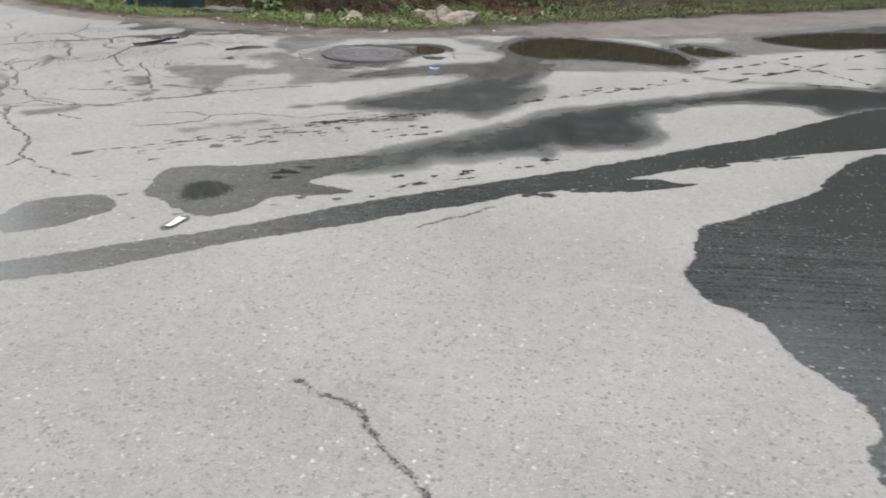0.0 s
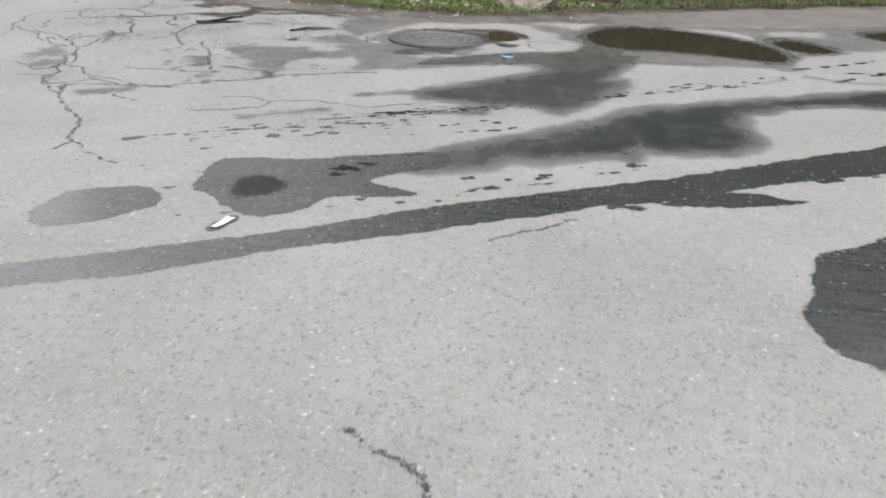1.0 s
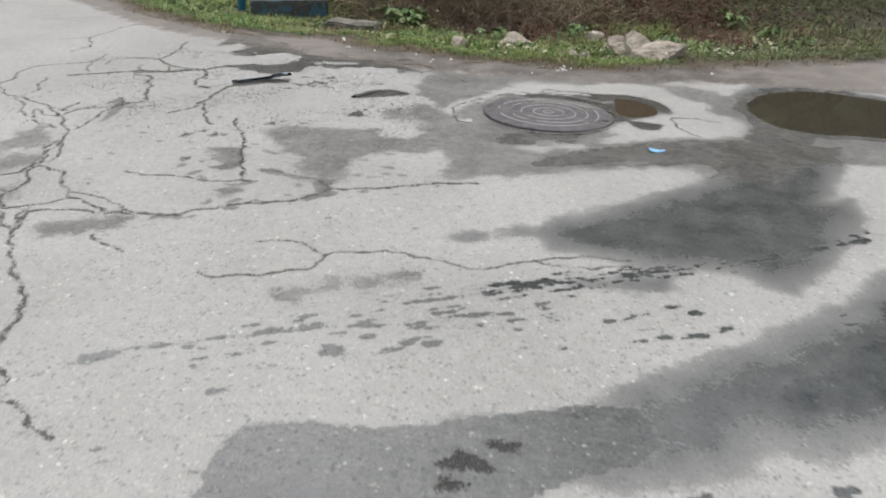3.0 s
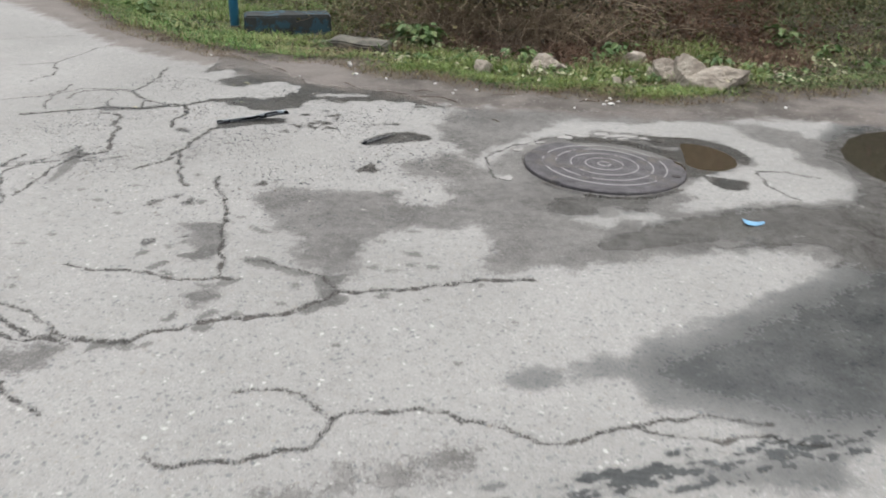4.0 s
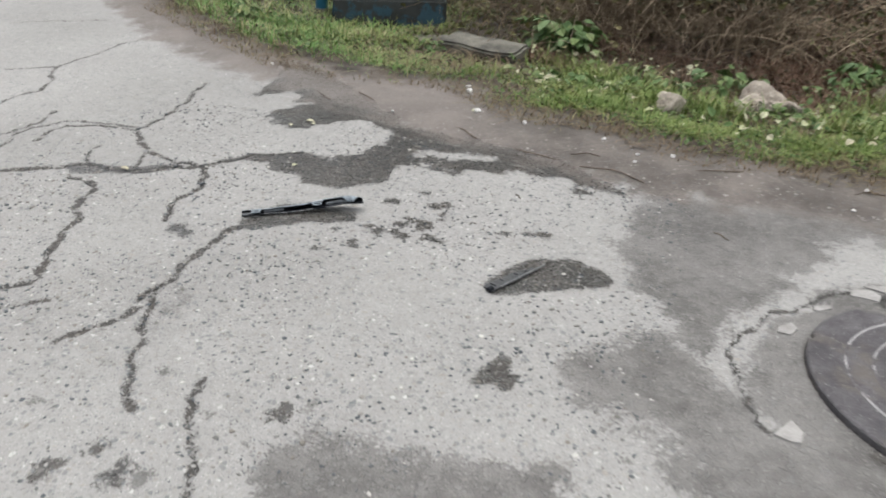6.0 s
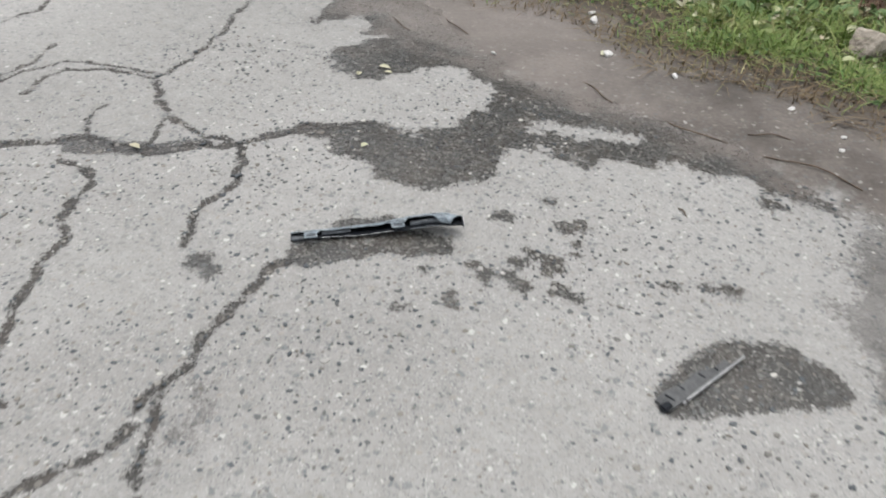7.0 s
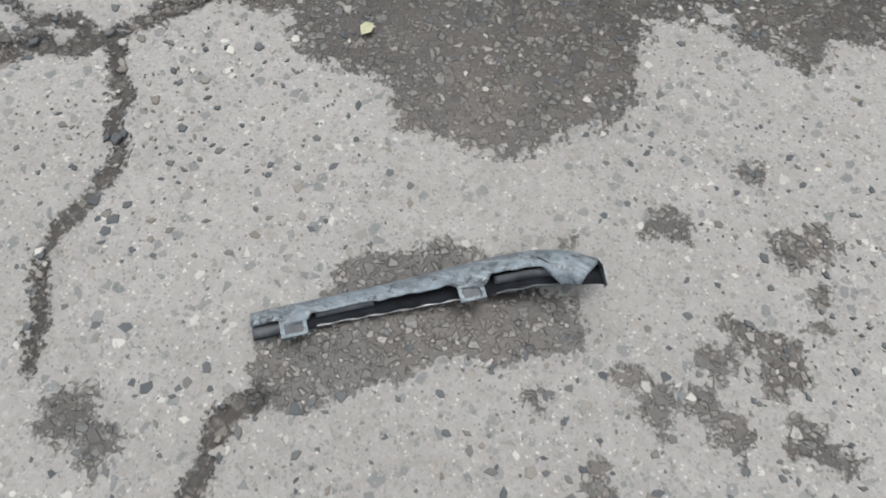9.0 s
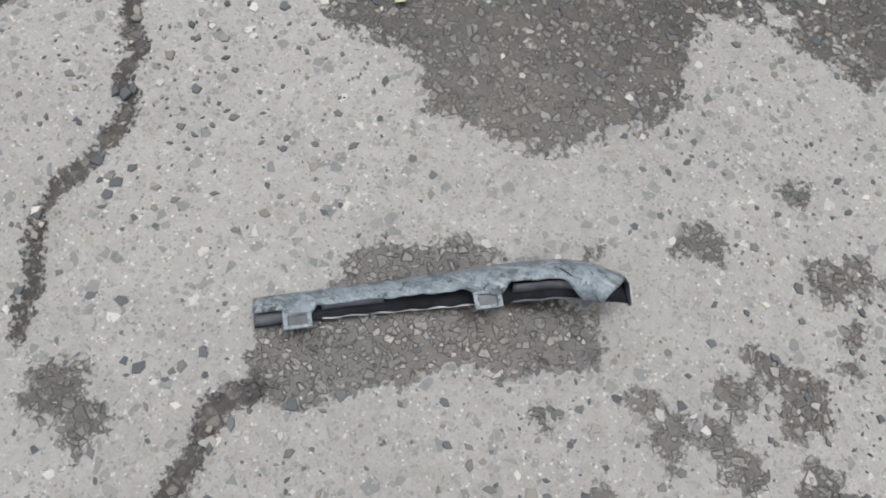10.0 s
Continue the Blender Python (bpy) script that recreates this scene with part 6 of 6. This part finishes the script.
def dry_bush(x, y, width, depth, tall, stems, leaves, material=None, twig=None, hollow=False, label="tangled leafless brown bush of dead stalks"):
    bush = thing("dry_bush", x, y, None, label, "bush", "dead bushes on the bank")
    k = 9
    t = np.linspace(0, 1, k)
    base = np.stack([rng.normal(0, width * 0.33, stems), rng.normal(0, depth * 0.33, stems), np.full(stems, -0.02)], 1)
    a = rng.uniform(0, 2 * np.pi, stems)
    reach = rng.uniform(0.15, 1.2, stems) * width * 0.75
    h = tall * rng.uniform(0.3, 1.15, stems)
    droop = rng.uniform(0.1, 1.1, stems) * h
    path = base[:, None] + np.stack([np.cos(a)[:, None] * reach[:, None] * t ** 1.5, np.sin(a)[:, None] * reach[:, None] * t ** 1.5, h[:, None] * t - droop[:, None] * t ** 3], 2)
    path[:, 1:] += np.cumsum(rng.normal(0, 0.02, (stems, k - 1, 3)), axis=1)
    path[:, :, 2] = np.maximum(path[:, :, 2], 0.0)
    co, q = tube_arrays(path, rng.uniform(0.0014, 0.0038, stems)[:, None] * (1 - 0.65 * t)[None], 3)
    stuff_part("stalks", bulk_mesh("stalks", co, q, twig or MAT_STEM), bush)
    pick = rng.integers(0, stems, leaves)
    where = rng.integers(4, k, leaves)
    c = path[pick, where] + rng.normal(0, 0.03, (leaves, 3))
    c[:, 2] = np.maximum(c[:, 2], 0.5 * tall * rng.uniform(0.7, 1.3, leaves) if hollow else 0.01)
    co, q = leaf_arrays(c, rng.uniform(0.012, 0.042, leaves), rng.normal(0, 1, (leaves, 3)), rng.uniform(0, 6.3, leaves))
    stuff_part("withered_leaves", bulk_mesh("withered_leaves", co, q, material or MAT_DEADLEAF), bush)


for bx, by, bw, bd, bh, bs, bl in ((-2.35, 10.38, 0.8, 0.6, 0.62, 520, 1900), (-1.8, 10.42, 0.85, 0.6, 0.72, 700, 2800), (-2.9, 10.55, 0.8, 0.7, 0.5, 150, 1200), (-2.1, 11.1, 1.2, 0.8, 0.9, 260, 800), (-3.0, 11.4, 1.2, 0.9, 0.7, 160, 1100), (-1.5, 11.6, 1.2, 0.9, 0.6, 200, 800),
                                   (-1.2, 10.6, 0.7, 0.6, 0.30, 130, 700), (-0.7, 11.2, 1.2, 0.9, 0.30, 190, 800), (0.2, 11.6, 1.3, 0.9, 0.28, 190, 700), (1.1, 12.1, 1.4, 1.0, 0.28, 170, 600), (-0.3, 10.8, 0.9, 0.7, 0.18, 110, 500), (-2.55, 9.95, 0.5, 0.3, 0.22, 70, 260), (-1.95, 9.95, 0.5, 0.3, 0.2, 90, 160)):
    if bx < -2.2:
        dry_bush(bx, by, bw, bd, bh, bs, bl, MAT_OLIVE, MAT_STRAW, bx == -2.35, "tangled bush of straw stalks and olive leaves")
    elif bx > 0:
        dry_bush(bx, by, bw, bd, bh, bs // 3, bl, MAT_DULL, MAT_DULL, False, "low patch of dull green weeds on the bank")
    elif bx > -0.9:
        dry_bush(bx, by, bw, bd, bh, bs // 2, bl, MAT_RUST, MAT_RUST, False, "low mat of rusty brown dead stalks")
    else:
        dry_bush(bx, by, bw, bd, bh, bs, bl, MAT_OLIVE if bx == -1.2 else None, MAT_STRAW if bx > -1.9 else None, bx == -1.8)
dry_bush(-0.09, 11.95, 0.3, 0.25, 0.22, 20, 130, MAT_RED, None, False, "small plant with red autumn leaves")
# one pale upright stalk before the bush
stalk_path = np.stack([0.01 * np.sin(np.linspace(0, 4, 9)), np.zeros(9), np.linspace(0, 0.5, 9)], 1)[None]
co, q = tube_arrays(stalk_path, np.full((1, 9), 0.005), 5)
stalk = new("dead_stalk", bulk_mesh("dead_stalk", co, q, MAT_DRY, True))
stalk.matrix_world = pose(-1.78, 9.98, float(ground_z(-1.78, 9.98)) - 0.01, 0, 3, 0)
tagged(stalk, "single pale dry stalk standing upright", "stalk")


def litter_leaves():
    base = scatter(5200, -4.5, 3.0, 0.25, 2.6)
    base[:, 2] += rng.uniform(0.008, 0.03, len(base))
    n = len(base)
    co, q = leaf_arrays(base, rng.uniform(0.01, 0.028, n), np.column_stack([rng.normal(0, 0.5, (n, 2)), np.ones(n)]), rng.uniform(0, 6.3, n))
    tagged(new("leaf_litter", bulk_mesh("leaf_litter", co, q, MAT_DEADLEAF)), "brown leaf litter under the weeds", "leaves", kind="stuff")


litter_leaves()
broad = lambda x, y, d: rng.uniform(0, 1, len(x)) < np.clip(2.4 * clumps(x + 0.6, y, 7.3) ** 2.6, 0, 1)
ground_cover("broad_weeds", 1800, -2.6, 0.3, 0.3, 1.0, 0.03, 0.07, MAT_WEED, "broad pale green weed leaves along the grass", broad)
ground_cover("yellowing_leaves", 1500, -2.6, 0.3, 0.2, 1.3, 0.028, 0.06, MAT_FALLEN, "yellowing leaves caught in the weeds", broad)


def arching_stalk(x, y, tall, reach, turn, radius):
    k = 11
    t = np.linspace(0, 1, k)
    path = np.stack([reach * t ** 1.4, 0.03 * np.sin(5 * t + 9 * x), tall * np.sin(2.2 * t) + 0.01 * np.sin(14 * t + x)], 1)[None]
    co, q = tube_arrays(path, (radius * (1 - 0.6 * t))[None], 5)
    ob = new("dead_stalk", bulk_mesh("dead_stalk", co, q, MAT_STRAW, True))
    ob.matrix_world = pose(x, y, float(ground_z(x, y)) - 0.015, 0, 0, turn)
    tagged(ob, "pale dry stalk arching out of the bush", "stalk", "dry stalks in the bush")


for _ in range(90):
    arching_stalk(rng.uniform(-2.75, -1.2), rng.uniform(9.85, 10.5), rng.uniform(0.12, 0.5), rng.uniform(0.1, 0.5), rng.uniform(150, 390), rng.uniform(0.002, 0.0048))


def tree(x, y, tall, spread, leaves):
    t = thing("tree", x, y, None, "dark leafy tree beyond the bank", "tree", "trees beyond the bank")
    k = 8
    limbs = 30
    s = np.linspace(0, 1, k)
    trunk = np.stack([0.1 * np.sin(3 * s), 0.1 * np.cos(2 * s), tall * 0.75 * s], 1)[None]
    co1, q1 = tube_arrays(trunk, (0.14 * (1 - 0.75 * s))[None], 8)
    part_mesh("trunk", bulk_mesh("trunk", co1, q1, MAT_BARK, True), t)
    a = rng.uniform(0, 6.3, limbs)
    z0 = tall * rng.uniform(0.02, 0.68, limbs)
    r = spread * rng.uniform(0.5, 1.0, limbs)
    path = np.stack([np.cos(a)[:, None] * r[:, None] * s, np.sin(a)[:, None] * r[:, None] * s, z0[:, None] + tall * 0.3 * s ** 1.3], 2)
    co, q = tube_arrays(path, np.tile(0.05 * (1 - 0.8 * s), (limbs, 1)), 5)
    stuff_part("limbs", bulk_mesh("limbs", co, q, MAT_BARK, True), t)
    pick, where = rng.integers(0, limbs, leaves), rng.integers(2, k, leaves)
    c = path[pick, where] + rng.normal(0, spread * 0.2, (leaves, 3))
    c[:, 2] = np.maximum(c[:, 2], 0.1)
    co, q = leaf_arrays(c, rng.uniform(0.25, 0.6, leaves), rng.normal(0, 1, (leaves, 3)), rng.uniform(0, 6.3, leaves))
    stuff_part("crown", bulk_mesh("crown", co, q, MAT_TREELEAF), t)


for i in range(22):
    tree(-7.5 + 1.25 * i + rng.uniform(-0.4, 0.4), 17.4 + 3.0 * (i % 2) + rng.uniform(-0.4, 0.4), 6.9 + rng.uniform(-0.5, 0.5), 2.3, 3600)


# ---- stone chips laid bare where the walk ends ----
def chip_mesh(seed):
    r = random.Random(seed)
    k = r.randint(4, 6)
    sq = r.uniform(0.5, 0.95)
    ring = [(math.cos(i * 2 * math.pi / k + r.uniform(-0.5, 0.5)) * r.uniform(0.65, 1.25), math.sin(i * 2 * math.pi / k + r.uniform(-0.5, 0.5)) * sq * r.uniform(0.65, 1.25)) for i in range(k)]
    verts = [(a * 1.08, b * 1.08, -0.35) for a, b in ring] + [(a, b, 0.05) for a, b in ring] + [(a * 0.82, b * 0.82, 0.13) for a, b in ring]
    faces = [tuple(range(2 * k, 3 * k))] + [(j * k + i, j * k + (i + 1) % k, (j + 1) * k + (i + 1) % k, (j + 1) * k + i) for j in range(2) for i in range(k)]
    return verts, faces


def clear_of_trim(x, y):
    u = (x + 2.762) * math.cos(radians(29.5)) + (y - 7.452) * math.sin(radians(29.5))
    v = -(x + 2.762) * math.sin(radians(29.5)) + (y - 7.452) * math.cos(radians(29.5))
    return not (-0.02 < u < 0.36 and -0.035 < v < 0.05)


shapes = [chip_mesh(i) for i in range(14)]
loose = [mesh_from("stone_chip", v, f, MAT_CHIP) for v, f in shapes]
rest_v, rest_f, placed = [], [], 0
for _ in range(11000):
    cx, cy = rng.uniform(-3.5, -1.7), rng.uniform(6.5, 8.15)
    size = 0.0015 + 0.0047 * rng.uniform() ** 2.6
    spin, kind = rng.uniform(0, 6.3), int(rng.integers(0, 14))
    if not clear_of_trim(cx, cy) or rng.uniform() > 0.25 + 0.75 * smooth((cy - 6.55) / 0.5):
        continue
    close = -2.8 < cx < -2.42 and 7.3 < cy < 7.75
    if close and placed < 300:
        chip = new("stone_chip", loose[kind])
        chip.parent = ground
        chip.matrix_basis = pose(cx, cy, 0.0003, 0, 0, math.degrees(spin)) @ Matrix.Diagonal((size, size, size, 1))
        placed += 1
        continue
    start, (v, f) = len(rest_v), shapes[kind]
    c, s = math.cos(spin) * size, math.sin(spin) * size
    rest_v += [(cx + c * a - s * b, cy + s * a + c * b, 0.0003 + size * h) for a, b, h in v]
    rest_f += [tuple(start + i for i in q) for q in f]
gravel = part_mesh("stone_chips", mesh_from("stone_chips", rest_v, rest_f, MAT_STONE), ground, "dark and pale stone chips in the asphalt")
tagged(gravel, kind="stuff")
